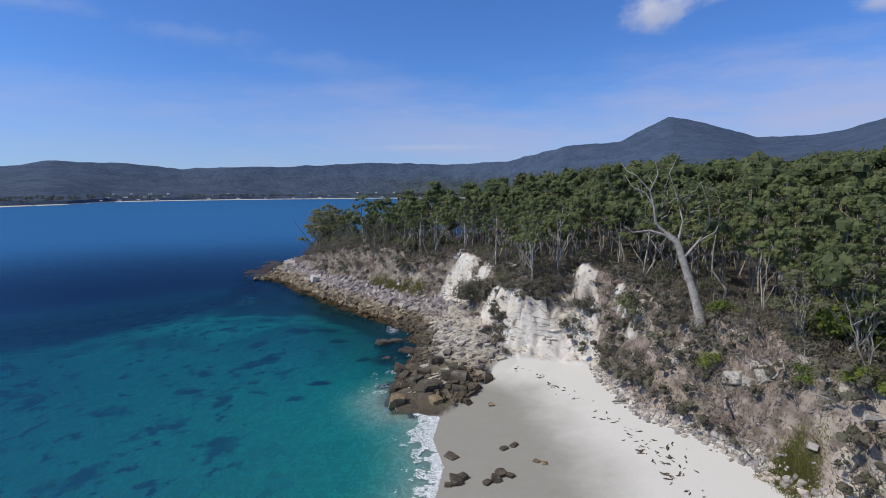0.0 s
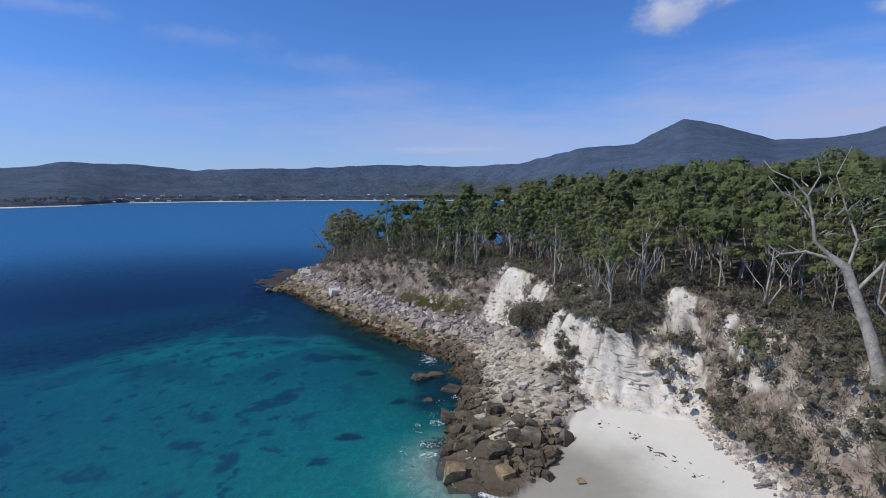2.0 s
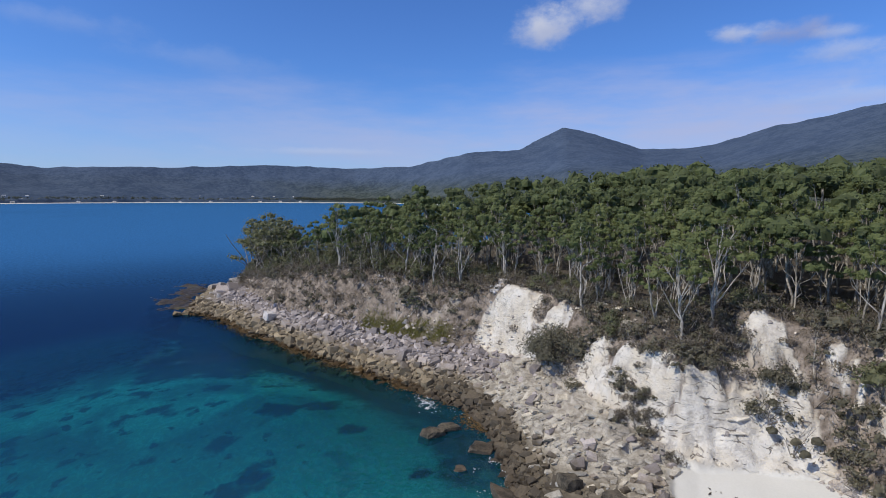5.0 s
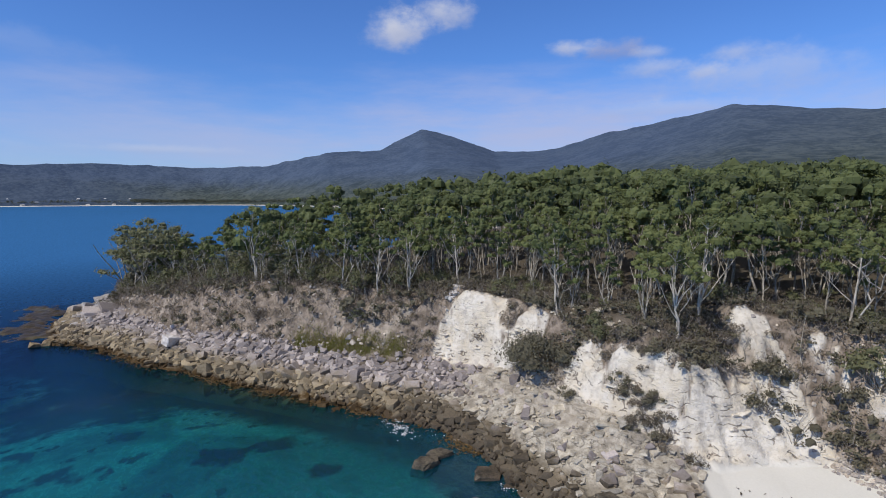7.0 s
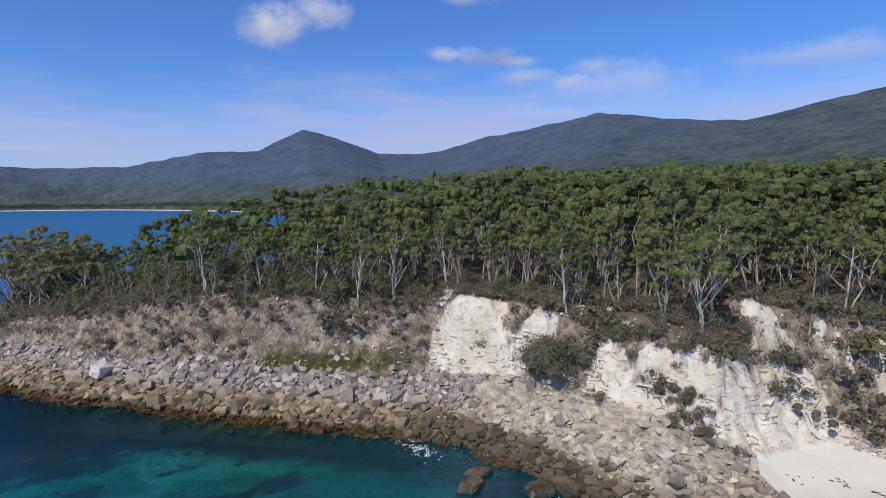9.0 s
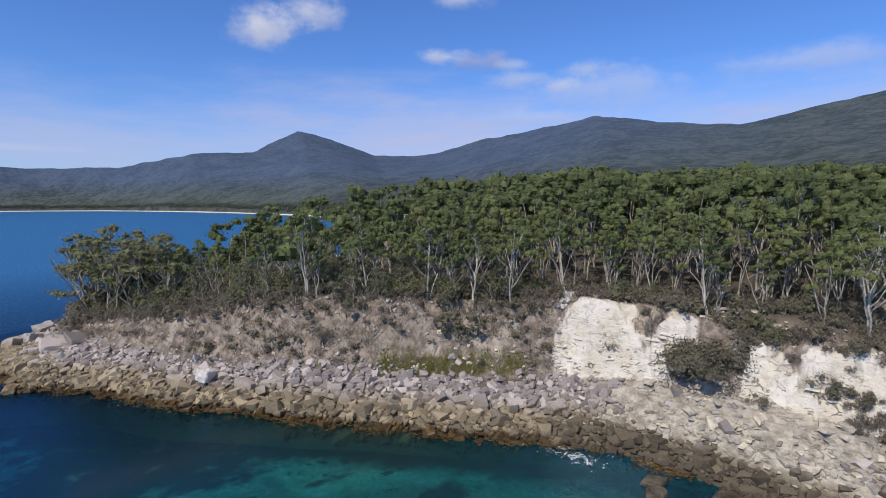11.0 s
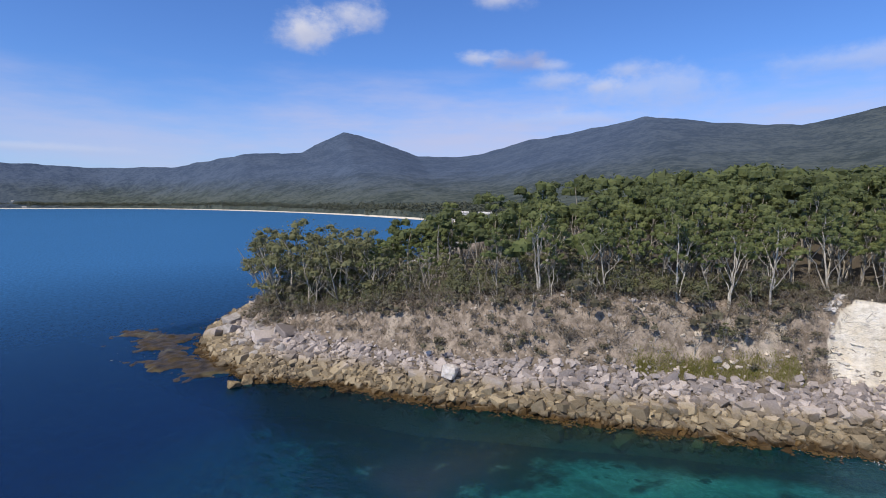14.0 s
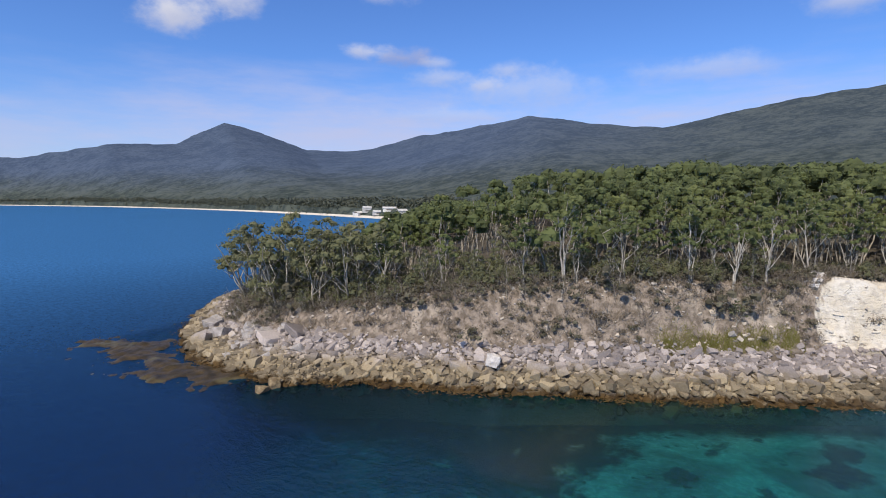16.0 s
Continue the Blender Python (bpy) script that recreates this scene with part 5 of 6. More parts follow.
rock(-47.6, 165.0, 1.6, (3.0, 2.4, 2.2), (5, 8, 30), "square ochre block at the tip of the point")
rock(-50.4, 143.2, 0.2, (1.5, 1.1, 0.8), (6, 10, 20), "low ochre rock standing in the sea", mat=M_TANROCK)
rock(-48.6, 143.6, 0.3, (1.6, 1.3, 1.0), (10, 0, 70), "low ochre rock standing in the sea", mat=M_TANROCK)
for x, y, w, h, mat, label in ((-9.4, 80.4, 2.2, 1.5, M_BROWNROCK, "brown rock standing in shallow water"), (-7.4, 81.6, 2.2, 1.3, M_BROWNROCK, "brown rock standing in shallow water"),
                               (-5.0, 56.2, 3.2, 2.2, M_TANROCK, "rust-brown rock washed by the surf"), (-1.0, 56.0, 3.2, 1.2, M_TANROCK, "flat yellow-brown rock in the surf"),
                               (1.6, 57.8, 3.0, 1.9, M_BROWNROCK, "brown angular rock at the edge of the sand"), (-1.4, 58.6, 3.3, 2.1, M_BROWNROCK, "brown angular rock at the edge of the sand"),
                               (-3.2, 60.6, 2.8, 2.0, M_BROWNROCK, "brown angular rock at the edge of the sand"), (0.4, 60.4, 3.2, 2.0, M_BROWNROCK, "brown angular rock at the edge of the sand"),
                               (-2.4, 63.6, 3.0, 2.0, M_BROWNROCK, "brown angular rock at the edge of the sand"),
                               (1.2, 63.4, 3.2, 1.8, M_BROWNROCK, "brown angular rock at the edge of the sand"), (-1.0, 66.5, 2.8, 1.8, M_BROWNROCK, "brown angular rock on the rock apron"),
                               (3.2, 58.0, 1.8, 1.2, M_DARKROCK, "dark wet rock on the sand"),
                               (2.4, 55.6, 2.0, 1.2, M_DARKROCK, "dark wet rock on the sand"),
                               (-5.8, 60.3, 2.3, 1.4, M_DARKROCK, "dark wet rock washed by the surf"), (-6.9, 64.2, 1.9, 1.0, M_DARKROCK, "dark wet rock washed by the surf"),
                               (-8.2, 73.4, 1.5, 0.7, M_DARKROCK, "small dark rock just above the water"), (-8.3, 58.6, 1.7, 0.6, M_DARKROCK, "small dark rock just above the water"),
                               (-5.6, 68.2, 2.2, 1.5, M_DARKROCK, "dark wet rock washed by the surf"), (-5.4, 76.5, 2.0, 1.4, M_DARKROCK, "dark wet rock washed by the surf"),
                               (0.9, 40.4, 1.3, 0.9, M_DARKROCK, "dark weedy rock on the damp sand"), (4.0, 40.2, 1.0, 0.8, M_DARKROCK, "dark weedy rock on the damp sand"),
                               (5.2, 40.5, 0.7, 0.5, M_DARKROCK, "dark weedy rock on the damp sand"), (3.3, 39.8, 0.7, 0.5, M_DARKROCK, "dark weedy rock on the damp sand"), (4.5, 40.9, 0.9, 0.7, M_DARKROCK, "dark weedy rock on the damp sand"), (1.5, 40.9, 0.9, 0.7, M_DARKROCK, "dark weedy rock on the damp sand"), (0.3, 40.0, 0.7, 0.4, M_DARKROCK, "dark weedy rock on the damp sand"), (7.6, 42.4, 0.6, 0.3, M_TANROCK, "flat tan rock on the damp sand"), (8.2, 41.9, 0.5, 0.3, M_TANROCK, "flat tan rock on the damp sand"), (6.1, 45.4, 0.8, 0.5, M_DARKROCK, "dark weedy rock on the damp sand"),
                               (5.2, 45.0, 0.7, 0.4, M_DARKROCK, "dark weedy rock on the damp sand"), (0.6, 44.5, 1.3, 0.45, M_DARKROCK, "flat dark weedy rock on the damp sand"),
                               (4.9, 54.7, 1.3, 0.35, M_TANROCK, "flat tan rock on the damp sand")):
    h = h * 0.62 if y < 67 else h
    w = w * 0.56 if 52 < y < 67 else w
    rock(x, y, max(height(x, y), -0.5) + h * 0.2, (w, w * rng.uniform(0.65, 0.9), h), (rng.normal(0, 8), rng.normal(0, 8), rng.uniform(0, 360)), label, "rocks by the beach", mat)

for k in range(30):
    x, y = np.array((4.1, 99.4)) + rng.normal(0, 1, 2) * (0.85, 0.5)
    w = rng.uniform(0.4, 0.95)
    rock(x, y, height(x, y) + 0.1, (w, w * 0.7, w * 0.6), (rng.normal(0, 20), rng.normal(0, 20), rng.uniform(0, 360)), "pale broken rock on top of the white cliff", "pale rocks on the cliff top", M_WHITEROCK, 14)
for x, y, z, w in ((-19.5, 116.8, 2.5, 3.4), (-18.6, 116.6, 3.1, 2.8), (-16.2, 113.6, 3.0, 2.2), (-16.0, 113.9, 3.6, 1.9), (-20.8, 118.2, 2.6, 2.6)):
    rock(x, y, z, (w, w * 0.6, 0.7), (rng.normal(0, 4), rng.normal(0, 4), 125 + rng.normal(0, 8)), "flat tan sandstone ledge above the shore boulders", "sandstone ledges", M_TANROCK, 18)
for k in range(40):
    t = rng.uniform(0, 1)
    x, y = np.array((-9.0, 111.5)) + t * np.array((-19, 27)) + rng.normal(0, 2.2, 2)
    w = rng.uniform(0.3, 0.62)
    rock(x, y, height(x, y) + 0.05, (w, w * 0.7, w * 0.6), (rng.normal(0, 20), rng.normal(0, 20), rng.uniform(0, 360)), "small pale rock lying on the scrub slope", "pale rocks on the slope", M_PALEROCK, 12)

# kelp-covered reef flats off the tip
rx, ry = np.meshgrid(np.arange(-66, -45, 0.35), np.arange(148, 192, 0.35))
rd, _, _ = nearest([(-51.5, 153), (-54, 159), (-54.5, 167), (-54.5, 178)], rx, ry)
rz = 0.24 - 0.07 * rd + 0.42 * bumps(rx, ry, 3.0, 4, 51) + 0.28 * bumps(rx, ry, 1.0, 3, 52)
M_KELP = mottled("kelp_reef", rgb(0.016, 0.012, 0.006), rgb(0.075, 0.052, 0.024), 0.7, 0.5, 0.6, 0.1, 0.0, rgb(0.095, 0.082, 0.042))
tagged(new("reef", mesh_of("reef", np.stack([rx, ry, np.maximum(rz, -1.2)], -1).reshape(-1, 3), grid(rx.shape[1], rx.shape[0]), M_KELP, True)), "low reef flat covered in brown kelp", "reef", kind="structure")

# broken slabs of the ledged apron under the white cliff
sx, sy = scatter(-6, 14, 58, 98, 0.62, lambda x, y: apron(x, y) * ((bank(x, y) < 0.1) & inside(SHORE + CLOSE, x, y)) * (0.25 + 0.6 * ease(bumps(x, y, 4, 3, 47), -0.2, 0.3)))
slabs = []
for a, b, z in zip(sx, sy, heights(sx, sy)):
    s = min(0.8, 0.32 * rng.lognormal(0, 0.5))
    m = pose(a, b, z + 0.05, rng.normal(0, 9), rng.normal(0, 9), 30 + rng.normal(0, 30)) @ Matrix.Diagonal((s * 1.2, s, s * 0.5, 1))
    k = int(rng.integers(0, 10))
    slabs.append((SHAPES[k][0] @ np.array(m.to_3x3()).T + np.array(m.translation), SHAPES[k][1]))
M_SLAB = mottled("apron_slab", rgb(0.27, 0.24, 0.195), rgb(0.52, 0.475, 0.40), 1.3, 0.85, 0.5, 0.06, 0.6)
tagged(new("apron_slabs", mesh_of("apron_slabs", *join(slabs), M_SLAB)), "broken tan-grey slabs on the ledges below the cliff", "rocks", kind="stuff")

# dry scrub grown over the lower clay, and the stack of pale ledges at the cliff's foot
for k in range(26):
    x, y = np.array((7.4, 71.6)) + rng.normal(0, 1, 2) * (0.8, 1.5)
    sc = rng.uniform(0.5, 0.95)
    ob = copy_thing(BUSHES[(2, 3, 2, 4)[k % 4]], Matrix())
    stand(ob, x, y, rng.uniform(0, 360), (sc, sc, sc), 0.1)
    tagged(ob, "low dry grey-brown shrub on the pale clay", "shrub", "dry shrubs on the clay")
M_LEDGE = mottled("pale_ledge", rgb(0.47, 0.42, 0.345), rgb(0.66, 0.61, 0.53), 1.2, 0.85, 0.6, 0.08, 0.2)
for k in range(34):
    u, row = rng.uniform(0, 1), k % 8
    x, y = 8.7 + 4.8 * u + 0.25 * row, 67.75 - 1.9 * u + 0.34 * row
    w = rng.uniform(0.8, 1.7)
    ob = new("rock", mesh_of("rock", *block(w, w * 0.85, rng.uniform(0.35, 0.55), 16, 0.1), M_LEDGE))
    ob.matrix_world = pose(x, y, 1.9 + 0.36 * row, rng.normal(0, 4), rng.normal(0, 4), -22 + rng.normal(0, 8))
    tagged(ob, "pale yellow sandstone ledge at the white cliff's foot", "rock", "pale ledges")
cx, cy = scatter(-1, 20, 61, 99, 0.75, lambda x, y: (clay_at(x, y) > 0.6) * (bank(x, y) > 0.04) * (1 - ease(bank(x, y), 0.4, 0.7)) * ease(bumps(x, y, 3.5, 3, 48), -0.15, 0.3))
beds = []
for k, (x, y) in enumerate(zip(cx, cy)):
    gx0, gy0 = height(x + 0.4, y) - height(x - 0.4, y), height(x, y + 0.4) - height(x, y - 0.4)
    w = rng.uniform(0.5, 1.3)
    m = pose(x, y, height(x, y) - 0.02, rng.normal(0, 5), rng.normal(0, 5), math.degrees(math.atan2(gy0, gx0)) + 90 + rng.normal(0, 14)) @ Matrix.Diagonal((w, 0.45, rng.uniform(0.14, 0.3), 1))
    v, f = SHAPES[k % 10]
    beds.append((v @ np.array(m.to_3x3()).T + np.array(m.translation), f))
M_BEDS = mottled("clay_bed", rgb(0.54, 0.49, 0.41), rgb(0.70, 0.655, 0.585), 1.5, 0.9, 0.5, 0.05, 0.15)
tagged(new("clay_ledges", mesh_of("clay_ledges", *join(beds), M_BEDS)), "thin broken beds of hard clay jutting from the cliff", "ledges", kind="stuff")
rim = [p for p in BROW if -3 < p[0] < 23 and 66 < p[1] < 106]
edge_rows = []
for k in range(110):
    t = rng.uniform(0, len(rim) - 1.001)
    i = int(t)
    x, y = np.array(rim[i][:2]) + (np.array(rim[i + 1][:2]) - np.array(rim[i][:2])) * (t - i) + rng.normal(0, 0.45, 2) + (0.35, 0.1)
    if math.hypot(x - 18.8, y - 70.9) < 2.0:
        continue
    edge_rows.append((x, y, (2, 0)[k % 2], rng.uniform(0.6, 1.3)))
scrub_stuff("edge_scrub", edge_rows, "grey-brown shrubs overhanging the white cliff's edge")
M_OUTCROP = mottled("clay_outcrop", rgb(0.33, 0.285, 0.235), rgb(0.56, 0.51, 0.445), 1.4, 0.9, 0.7, 0.1, 0.3)
for x, y, w in ((24.6, 47.6, 1.7), (25.0, 44.6, 1.9), (26.2, 42.0, 1.8), (25.4, 43.2, 1.3), (27.4, 39.6, 1.4), (26.6, 46.4, 1.2), (26.5, 33.6, 1.6), (27.6, 35.6, 1.3), (22.6, 50.6, 1.2), (27.2, 50.0, 1.5), (27.6, 48.2, 1.2)):
    rock(x, y, height(x, y) - 0.12, (w * 0.85, w * 0.6, w * 0.6), (rng.normal(0, 15), rng.normal(0, 15), rng.uniform(0, 360)), "pale clay outcrop in the scrub bank", "pale outcrops in the bank", M_OUTCROP, 24)

# loose stones and fallen bare branches strewn over the scrub slopes
px, py = scatter(-48, 34, 24, 180, 0.62, lambda x, y: np.where(bank(x, y) > 0.02, 0.35 + 0.4 * (bank(x, y) < 0.2), 0) * (1 - 0.8 * clay_at(x, y)))
strewn = []
for a, b, z in zip(px, py, heights(px, py)):
    s = 0.2 * rng.lognormal(0, 0.5)
    m = pose(a, b, z + 0.03, rng.normal(0, 25), rng.normal(0, 25), rng.uniform(0, 360)) @ Matrix.Diagonal((s, s, s, 1))
    k = int(rng.integers(0, 10))
    strewn.append((LITTLE[k % 5][0] @ np.array(m.to_3x3()).T + np.array(m.translation), LITTLE[k % 5][1]))
for k in range(900):
    t = rng.uniform(3.0, 8.0)
    i = int(t)
    a, b = np.array(FOOT[i][:2]) + (np.array(FOOT[i + 1][:2]) - np.array(FOOT[i][:2])) * (t - i) + rng.normal(0, 0.45, 2)
    sc = 0.2 * rng.lognormal(0, 0.4)
    m = pose(a, b, height(a, b) + 0.03, rng.normal(0, 25), rng.normal(0, 25), rng.uniform(0, 360)) @ Matrix.Diagonal((sc, sc, sc, 1))
    strewn.append((SHAPES[k % 10][0] @ np.array(m.to_3x3()).T + np.array(m.translation), SHAPES[k % 10][1]))
M_STREWN = mottled("slope_stone", rgb(0.26, 0.225, 0.20), rgb(0.50, 0.45, 0.40), 2.0, 0.85, 0.3, 0.03, 0.7)
tagged(new("slope_stones", mesh_of("slope_stones", *join(strewn), M_STREWN)), "small pale stones strewn over the scrub slope", "stones", kind="stuff")
fx, fy = scatter(-46, 34, 24, 178, 1.15, lambda x, y: (bank(x, y) > 0.08) * (1 - 0.9 * clay_at(x, y)) * 0.7)
fallen = []
for a, b, z in zip(fx, fy, heights(fx, fy)):
    for c in range(int(rng.integers(2, 7))):
        w = rng.uniform(0, 6.28)
        reach, up = rng.uniform(0.5, 1.5), rng.uniform(0.1, 1.3)
        fallen.append(tube(bend((a + rng.normal(0, 0.1), b + rng.normal(0, 0.1), z - 0.1), (a + reach * math.cos(w), b + reach * math.sin(w), z + up), 0.3, 4), np.linspace(0.032, 0.012, 4), 3))
tagged(new("dead_twigs", mesh_of("dead_twigs", *join(fallen), M_DEAD, True)), "bare grey dead twigs over the scrub slope", "twigs", kind="stuff")

# ---- foam ----
def foam(name, spots, label):
    pieces = []
    for x, y, r in spots:
        k = 6
        a = np.linspace(0, 2 * np.pi, k, endpoint=False) + rng.uniform(0, 1)
        q = r * rng.uniform(0.45, 1.15, k)
        ringed = np.stack([x + q * np.cos(a) * 1.3, y + q * np.sin(a), np.full(k, 0.02 + rng.uniform(0, 0.03))], -1)
        v = np.concatenate([ringed, [[x, y, 0.06]]])
        pieces.append((v, np.array([[i, (i + 1) % k, k] for i in range(k)])))
    return tagged(new(name, mesh_of(name, *join(pieces), M_FOAM)), label, "foam", kind="stuff")


surf = []
for _ in range(11000):
    y = rng.uniform(30, 56)
    edge = np.interp(y, [30, 38, 43, 48, 53, 56], [-0.1, -0.8, -0.1, -1.1, -0.5, -2.5])
    w = 3.4 + 0.8 * math.sin(y * 0.8)
    d = rng.beta(1.0, 1.7) * w
    x = edge - d
    if bumps(np.array([x]), np.array([y]), 1.3, 3, 5)[0] > -0.5 + 0.85 * d / w:
        surf.append((x, y, rng.uniform(0.03, 0.085)))
foam("surf_foam", surf, "white broken foam of a small wave on the sand")
lace = []
for cx0, cy0, r in ((-6.5, 57, 2.4), (-7.4, 61, 2.2), (-6.8, 66, 1.8), (-5.2, 72, 1.6), (-6.4, 88.5, 1.3), (-9.5, 94.2, 1.2), (-8, 91, 1.0), (-4.8, 84.5, 1.1)):
    for _ in range(650 if cy0 < 70 else 360):
        x, y = cx0 + rng.normal(0, r * 0.55), cy0 + rng.normal(0, r * 0.8)
        if bumps(np.array([x]), np.array([y]), 0.9, 3, 6)[0] > 0.2:
            lace.append((x, y, rng.uniform(0.02, 0.07)))
wave = np.array([(-11.4, 97.2), (-9.6, 95.4), (-8.9, 92.5), (-8.7, 89.5), (-8.6, 86.4)])
for _ in range(1500):
    t = rng.uniform(0, 3.999)
    i = int(t)
    x, y = wave[i] + (wave[i + 1] - wave[i]) * (t - i) + rng.normal(0, 0.42, 2)
    if bumps(np.array([x]), np.array([y]), 0.8, 3, 7)[0] > -0.05:
        lace.append((x, y, rng.uniform(0.02, 0.07)))
foam("rock_foam", lace, "thin white foam where swell breaks on rocks")

# brown bull kelp lying on the water along the rocks
M_KELPMAT = mottled("floating_kelp", rgb(0.018, 0.011, 0.004), rgb(0.125, 0.075, 0.02), 2.4, 0.45, 0.4, 0.05, 0.8)
fronds = []
way = np.array(SHORE[12:28], float)
while len(fronds) < 7000:
    t = rng.uniform(0, len(way) - 1.001)
    i = int(t)
    d = way[i + 1] - way[i]
    out = np.array([-d[1], d[0]]) / np.linalg.norm(d)
    off = abs(rng.normal(0, 1.1)) - 0.6
    x, y = way[i] + d * (t - i) + out * off
    if bumps(np.array([x]), np.array([y]), 2.2, 3, 91)[0] + 0.25 - 0.22 * off > rng.uniform(-0.2, 0.5):
        a, r = rng.uniform(0, 6.28), rng.uniform(0.06, 0.17)
        k = np.linspace(0, 2 * np.pi, 6)[:-1] + rng.uniform(0, 1)
        e = np.stack([1.7 * r * np.cos(k), 0.6 * r * np.sin(k)], -1) * rng.uniform(0.6, 1.2, (5, 1))
        v = np.stack([x + e[:, 0] * math.cos(a) - e[:, 1] * math.sin(a), y + e[:, 0] * math.sin(a) + e[:, 1] * math.cos(a), np.full(5, 0.02 + rng.uniform(0, 0.02))], -1)
        fronds.append((np.concatenate([v, [[x, y, 0.09]]]), np.array([[j, (j + 1) % 5, 5] for j in range(5)])))
tagged(new("kelp", mesh_of("kelp", *join(fronds), M_KELPMAT)), "orange-brown kelp fronds floating along the rocky shore", "kelp", kind="stuff")

# ---- the great dead-limbed gum above the beach ----
deadwood = []
base = np.array([25.3, 51.7])


def at_tree(u, z, back=0.0):
    """u: metres across as seen from the sea, z: up."""
    return np.array([0.9 * u + 0.43 * back, -0.43 * u + 0.9 * back, z])


trunk_line = [at_tree(0, -0.8), at_tree(-0.1, 1.2), at_tree(-0.9, 4.0), at_tree(-1.9, 6.8), at_tree(-2.5, 8.6), at_tree(-3.6, 9.4)]
deadwood.append(tube(trunk_line, [0.75, 0.5, 0.42, 0.37, 0.32, 0.22], 9))
for line, r0 in (([(-3.3, 9.2), (-4.5, 10.4), (-4.7, 12.0), (-5.1, 13.6), (-6.3, 15.0)], 0.24), ([(-3.0, 9.0), (-5.0, 9.6), (-6.6, 9.4), (-7.4, 10.0)], 0.2), ([(-4.7, 12.0), (-5.6, 13.4), (-6.8, 14.0), (-7.6, 15.2)], 0.13),
                 ([(-5.1, 13.6), (-4.4, 15.2), (-4.7, 16.4)], 0.11), ([(-6.3, 15.0), (-7.4, 15.6), (-8.0, 16.4)], 0.09), ([(-1.9, 6.8), (-0.6, 8.6), (0.4, 10.4), (0.2, 12.2)], 0.22),
                 ([(-0.6, 8.6), (0.9, 9.6), (1.5, 11.6)], 0.14), ([(-2.4, 8.4), (-2.0, 10.6), (-2.6, 12.8), (-3.4, 15.2)], 0.17), ([(-0.9, 4.0), (-2.0, 5.3)], 0.14), ([(-3.4, 15.2), (-2.6, 17.2)], 0.07), ([(0.2, 12.2), (-0.6, 14.4)], 0.09)):
    pts = np.array([at_tree(u, z, rng.normal(0, 0.5) * (i > 0)) for i, (u, z) in enumerate(line)])
    deadwood.append(tube(pts, np.linspace(r0 * 0.7, r0 * 0.22, len(pts)), 6))
for _ in range(26):
    u, z = rng.uniform(-8, 1.5), rng.uniform(10.5, 16)
    p = at_tree(u * (z - 6) / 10, z, rng.normal(0, 0.7))
    deadwood.append(tube(bend(at_tree(-3.4 + 0.2 * u, 9.5 + 0.3 * (z - 9), 0) * 0.35 + p * 0.65, p, 0.3, 4), np.linspace(0.06, 0.015, 4), 4))
greens = [clump(at_tree(u, z, rng.normal(0.8, 0.8)), r, 95, 0.7, 0.22) for u, z, r in ((-0.4, 14.2, 1.5), (1.2, 13.4, 1.6), (-2.0, 14.0, 1.3), (2.4, 12.0, 1.5), (0.4, 12.4, 1.4), (-2.8, 12.4, 1.1), (-3.4, 16.6, 1.0), (3.0, 13.6, 1.2))]
old_gum = plant("gum_tree", mesh_of("trunk", *join(deadwood), M_DEAD, True), mesh_of("crown", *join(greens), M_GUM), "trunk", "crown")
old_gum.matrix_world = pose(25.3, 51.7, height(25.3, 51.7), 0, 0, 0)
tagged(old_gum, "large old gum with bleached bare limbs above the beach", "tree")

# broad dark bush in the gully between the white cliffs
big_bush = plant("shrub", *bush_meshes(3.2, 6.2, 30, 110, M_SCRUB, 20, 0.12), "stem", "foliage")
stand(big_bush, 5.4, 83.6, 20, (1, 1.1, 1.15), 0.3)
tagged(big_bush, "broad dark green bush in the gully between white cliffs", "shrub")
for x, y, s in ((16.5, 66.8, 1.3), (18.2, 67.5, 1.2), (7.2, 74.2, 0.8), (9.2, 72.6, 0.7), (13.2, 69.4, 0.9), (4.4, 78.5, 0.7), (11.5, 74.6, 0.6)):
    ob = copy_thing(BUSHES[0], Matrix())
    stand(ob, x, y, rng.uniform(0, 360), (s, s, s), 0.1)
    tagged(ob, "small dark shrub clinging to the white clay cliff", "shrub", "shrubs on the white cliff")

# ---- driftwood and weed on the sand ----
STICKS = [mesh_of("driftwood", *tube(bend((-0.5, 0, 0), (0.5, 0.05, 0.02), 0.35, 6), r, 6), M_DRIFT, True) for r in ([0.02, 0.06, 0.07, 0.06, 0.05, 0.01], [0.02, 0.1, 0.13, 0.1, 0.08, 0.01], [0.01, 0.05, 0.05, 0.08, 0.04, 0.01])]
line = np.array([(8.5, 63.4), (11.5, 60.7), (13.2, 56), (14.3, 52.5), (15.7, 46.3), (17.0, 43), (18.2, 40), (17.0, 36.5), (17.5, 32)])
for k in range(110):
    t = rng.uniform(0, len(line) - 1.01) if k < 60 else rng.uniform(4, len(line) - 1.01)
    i = int(t)
    p = line[i] + (line[i + 1] - line[i]) * (t - i) + rng.normal(0, 0.5 + 0.35 * (t > 4), 2)
    s = rng.lognormal(-0.8, 0.5)
    ob = new("driftwood", STICKS[k % 3])
    ob.matrix_world = pose(p[0], p[1], height(p[0], p[1]) + 0.03, 0, rng.normal(0, 3), rng.uniform(0, 360)) @ Matrix.Diagonal((s, s, s, 1))
    tagged(ob, "dark scrap of driftwood and weed on the sand", "driftwood", "driftwood along the tide line")
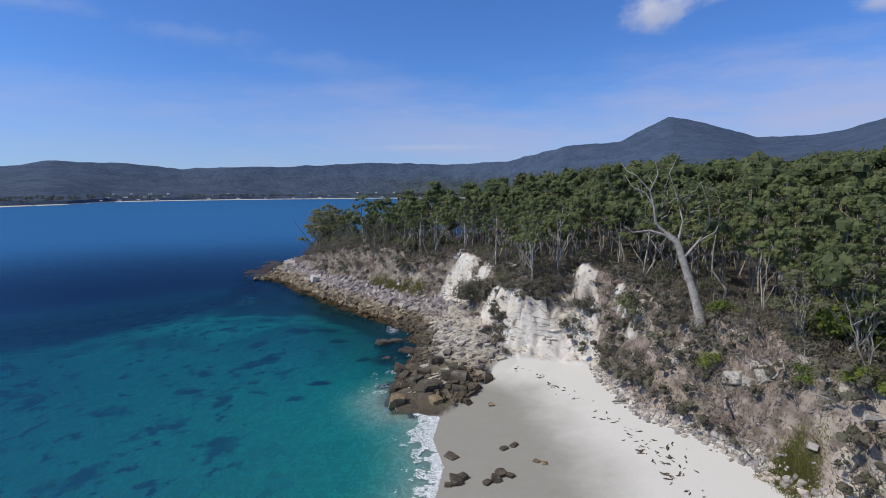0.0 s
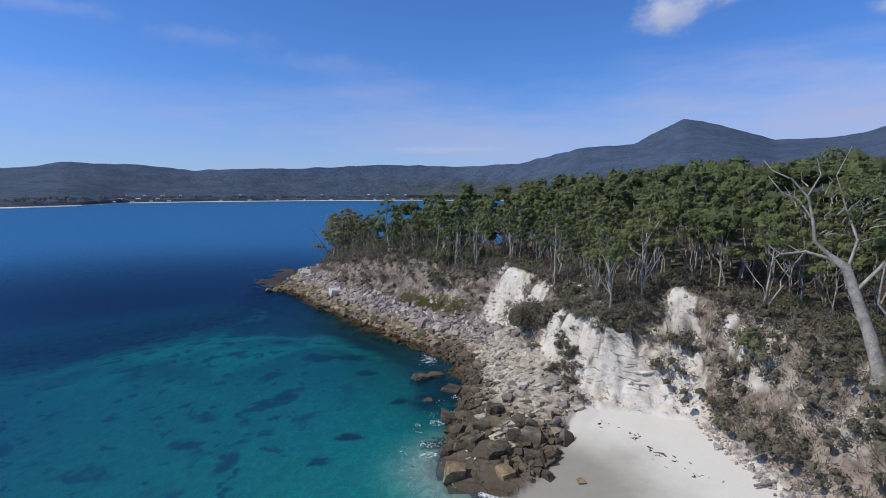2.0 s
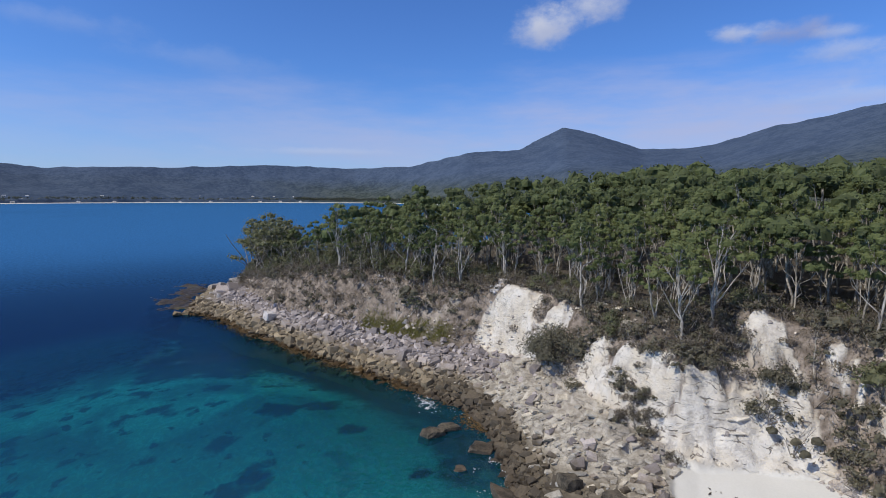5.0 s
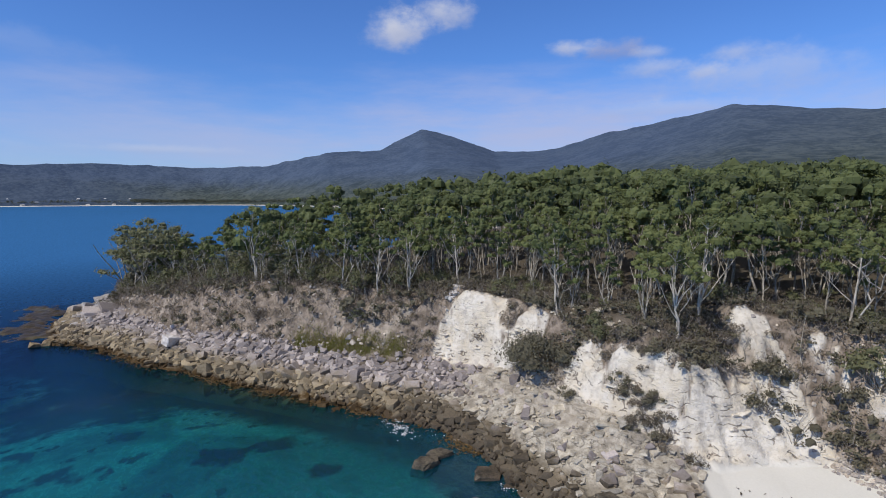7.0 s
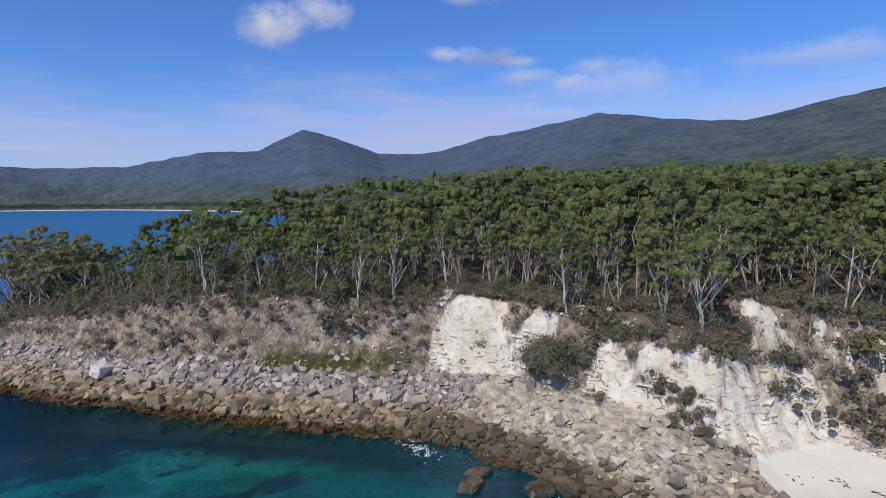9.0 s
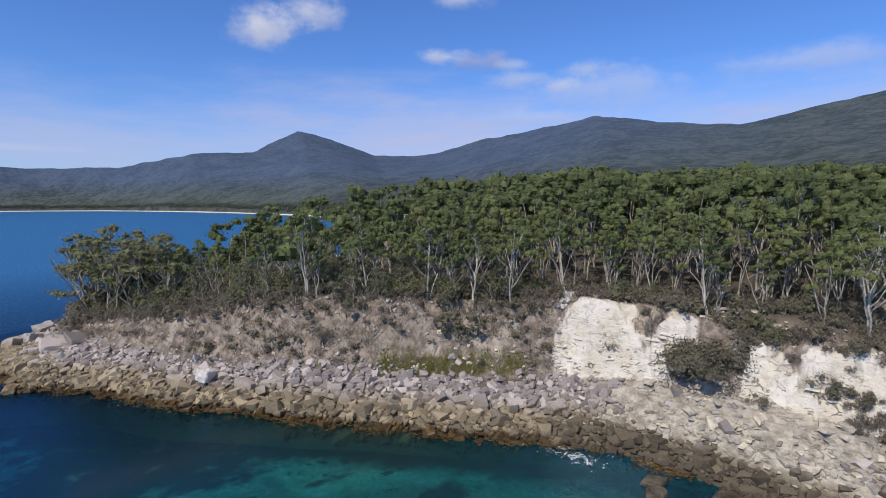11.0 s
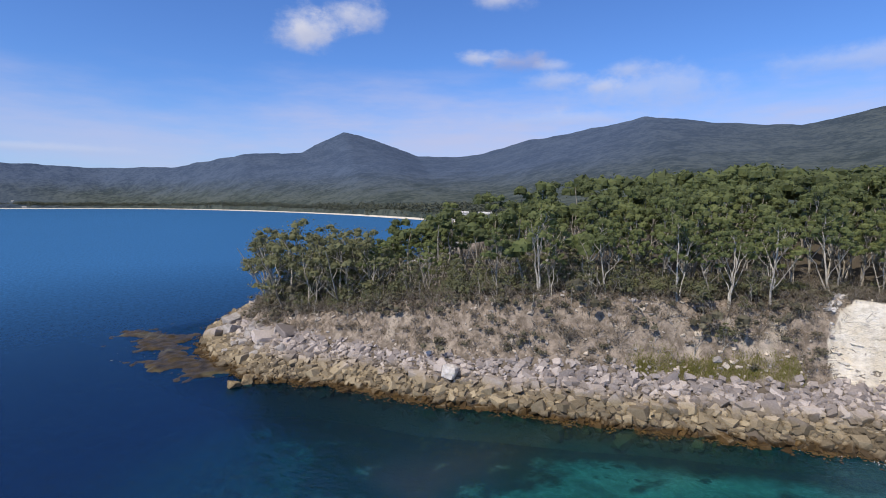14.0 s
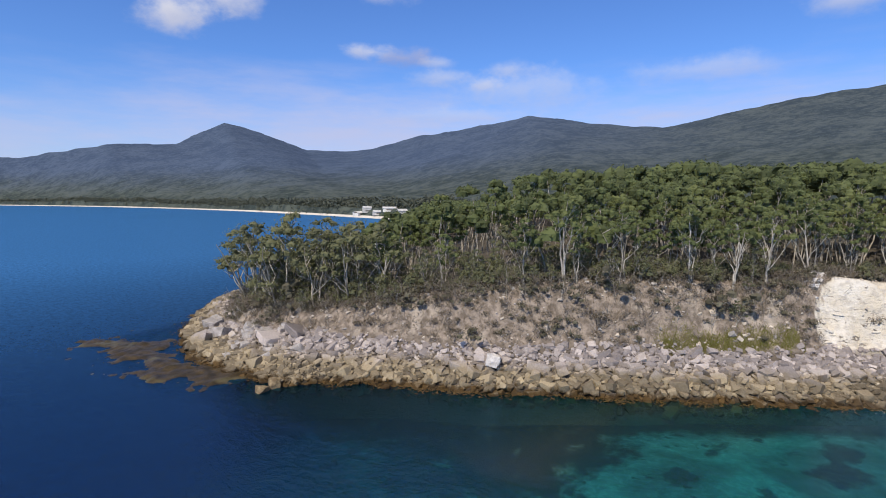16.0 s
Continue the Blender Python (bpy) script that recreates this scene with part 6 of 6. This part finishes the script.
log = [tube([(-1.4, 0.1, 0.12), (-0.4, 0, 0.2), (0.6, 0, 0.25), (1.4, 0.2, 0.5)], [0.1, 0.14, 0.15, 0.1], 7), tube([(0.6, 0, 0.25), (1.1, 0.1, 0.9), (1.6, -0.1, 1.5)], [0.09, 0.06, 0.03], 5), tube([(0.9, 0, 0.4), (1.5, 0.5, 1.0)], [0.06, 0.02], 5)]
ob = new("fallen_log", mesh_of("fallen_log", *join(log), M_DARKBARK, True))
ob.matrix_world = pose(18.2, 52.0, height(18.2, 52.0), 0, 0, 15)
tagged(ob, "grey fallen log with bare branches on the sand", "log")
for k, (x, y, s, a) in enumerate(((24.0, 44.0, 1.5, 60), (23.0, 46.5, 1.2, 110), (26.5, 40.5, 1.4, 30), (-12.5, 113.5, 1.2, 70), (-22.5, 127.0, 1.3, 40), (-7.0, 106.5, 1.1, 120), (27.0, 35.5, 1.5, 160))):
    ob = new("dead_branch", mesh_of("dead_branch", *join([tube(bend((-1.2, 0, 0.1), (1.2, 0, 0.7), 0.2, 6), np.linspace(0.09, 0.03, 6), 6), tube(bend((0, 0, 0.35), (0.6, 0.5, 1.1), 0.2, 4), np.linspace(0.05, 0.015, 4), 5)]), M_DEAD, True))
    ob.matrix_world = pose(x, y, height(x, y), 0, 0, a) @ Matrix.Diagonal((s, s, s, 1))
    tagged(ob, "bleached dead branch lying on the scrub slope", "branch", "dead branches on the bank")

# ---- the settlement across the bay ----
def house_meshes(w, d, h, r):
    v = np.array([(-w, -d, -1), (w, -d, -1), (w, d, -1), (-w, d, -1), (-w, -d, h), (w, -d, h), (w, d, h), (-w, d, h)], float)
    walls = mesh_of("wall", v, [[0, 1, 5, 4], [1, 2, 6, 5], [2, 3, 7, 6], [3, 0, 4, 7]], M_WALL)
    o = 0.5
    rv = np.array([(-w - o, -d - o, h - 0.2), (w + o, -d - o, h - 0.2), (w + o, d + o, h - 0.2), (-w - o, d + o, h - 0.2), (-w - o, 0, h + r), (w + o, 0, h + r),
                   (-w - o, -d - o, h), (w + o, -d - o, h), (w + o, d + o, h), (-w - o, d + o, h), (-w - o, 0, h + r + 0.2), (w + o, 0, h + r + 0.2)], float)
    roof = mesh_of("roof", rv, [[6, 7, 11, 10], [8, 9, 10, 11], [0, 4, 5, 1], [2, 5, 4, 3], [0, 1, 7, 6], [2, 3, 9, 8], [0, 6, 10, 4], [4, 10, 9, 3], [1, 5, 11, 7], [5, 2, 8, 11]], M_ROOF)
    win = mesh_of("window", np.array([(-w * 0.5, -d - 0.05, 1), (w * 0.5, -d - 0.05, 1), (w * 0.5, -d - 0.05, 2.3), (-w * 0.5, -d - 0.05, 2.3), (-w * 0.5, -d + 0.1, 1), (w * 0.5, -d + 0.1, 1), (w * 0.5, -d + 0.1, 2.3), (-w * 0.5, -d + 0.1, 2.3)], float),
                  [[0, 1, 2, 3], [0, 4, 5, 1], [3, 2, 6, 7], [0, 3, 7, 4], [1, 5, 6, 2]], M_DARKROCK)
    return walls, roof, win


HOMES = []
for dims in ((6, 4, 3.2, 1.8), (8, 4.5, 3.4, 1.6), (5, 4, 5.4, 1.8)):
    root = new("house")
    for nm, me in zip(("wall", "roof", "window"), house_meshes(*dims)):
        part(nm, me, root)
    HOMES.append(root)
homes = [(az, 16 + 34 * (i % 3), 2.2 + 9.0 * (i % 3)) for i, az in enumerate(np.concatenate([np.linspace(-32.5, -27, 12), np.linspace(-23.5, -12, 14), np.linspace(-9, -4.5, 8)]))] + [(28.0, 20, 2), (28.6, 30, 6), (29.3, 24, 4), (30.2, 34, 8), (30.9, 24, 4)]
for i, (az, o, z) in enumerate(homes):
    r = float(np.interp(az, coast[:, 0], coast[:, 1])) + o
    ob = HOMES[i] if i < 3 else copy_thing(HOMES[i % 3], Matrix())
    ob.matrix_world = pose(r * math.sin(radians(az)), r * math.cos(radians(az)), z, 0, 0, rng.normal(-az, 20)) @ Matrix.Diagonal((0.95, 0.95, 0.95, 1))
    tagged(ob, "small pale house with gabled roof on the far shore", "house", "houses across the bay")

# ---- woods on the far hills ----
def hill_stuff(name, count, lo, hi, size, sprays_each, spray, label):
    a = np.where(rng.uniform(0, 1, count) < 0.6, rng.uniform(-5, 36, count), rng.uniform(-45, 100, count))
    u0 = lo + (hi - lo) * rng.uniform(0, 1, count) ** 0.8
    c0, c1 = np.interp(a, coast[:, 0], coast[:, 1]), np.interp(a, rid[:, 0], rid[:, 1])
    r = c0 + 22 + u0 * (c1 - c0 - 20)
    col = np.interp(a, np.linspace(-75, 150, 620), np.arange(620)).astype(int)
    z = np.array([np.interp(q, rr[:, k], fz[:, k]) for q, k in zip(r, col)])
    x, y = r * np.sin(np.radians(a)), r * np.cos(np.radians(a))
    ok = ~((x < 325) & (y < 480) & (x > -60)) & ~((a > 27.2) & (a < 31.5) & (r < c0 + 55))
    pieces = [clump(np.array([p, q, h + rng.uniform(-0.3, 0.9) * size]), size * rng.uniform(0.7, 1.4), sprays_each, 0.9, spray) for p, q, h in zip(x[ok], y[ok], z[ok])]
    return tagged(new(name, mesh_of(name, *join(pieces), M_FARWOOD)), label, "woods", kind="stuff")


hill_stuff("shore_woods", 3600, 0.0, 0.08, 5.6, 15, 2.0, "dark woods behind the far beach")
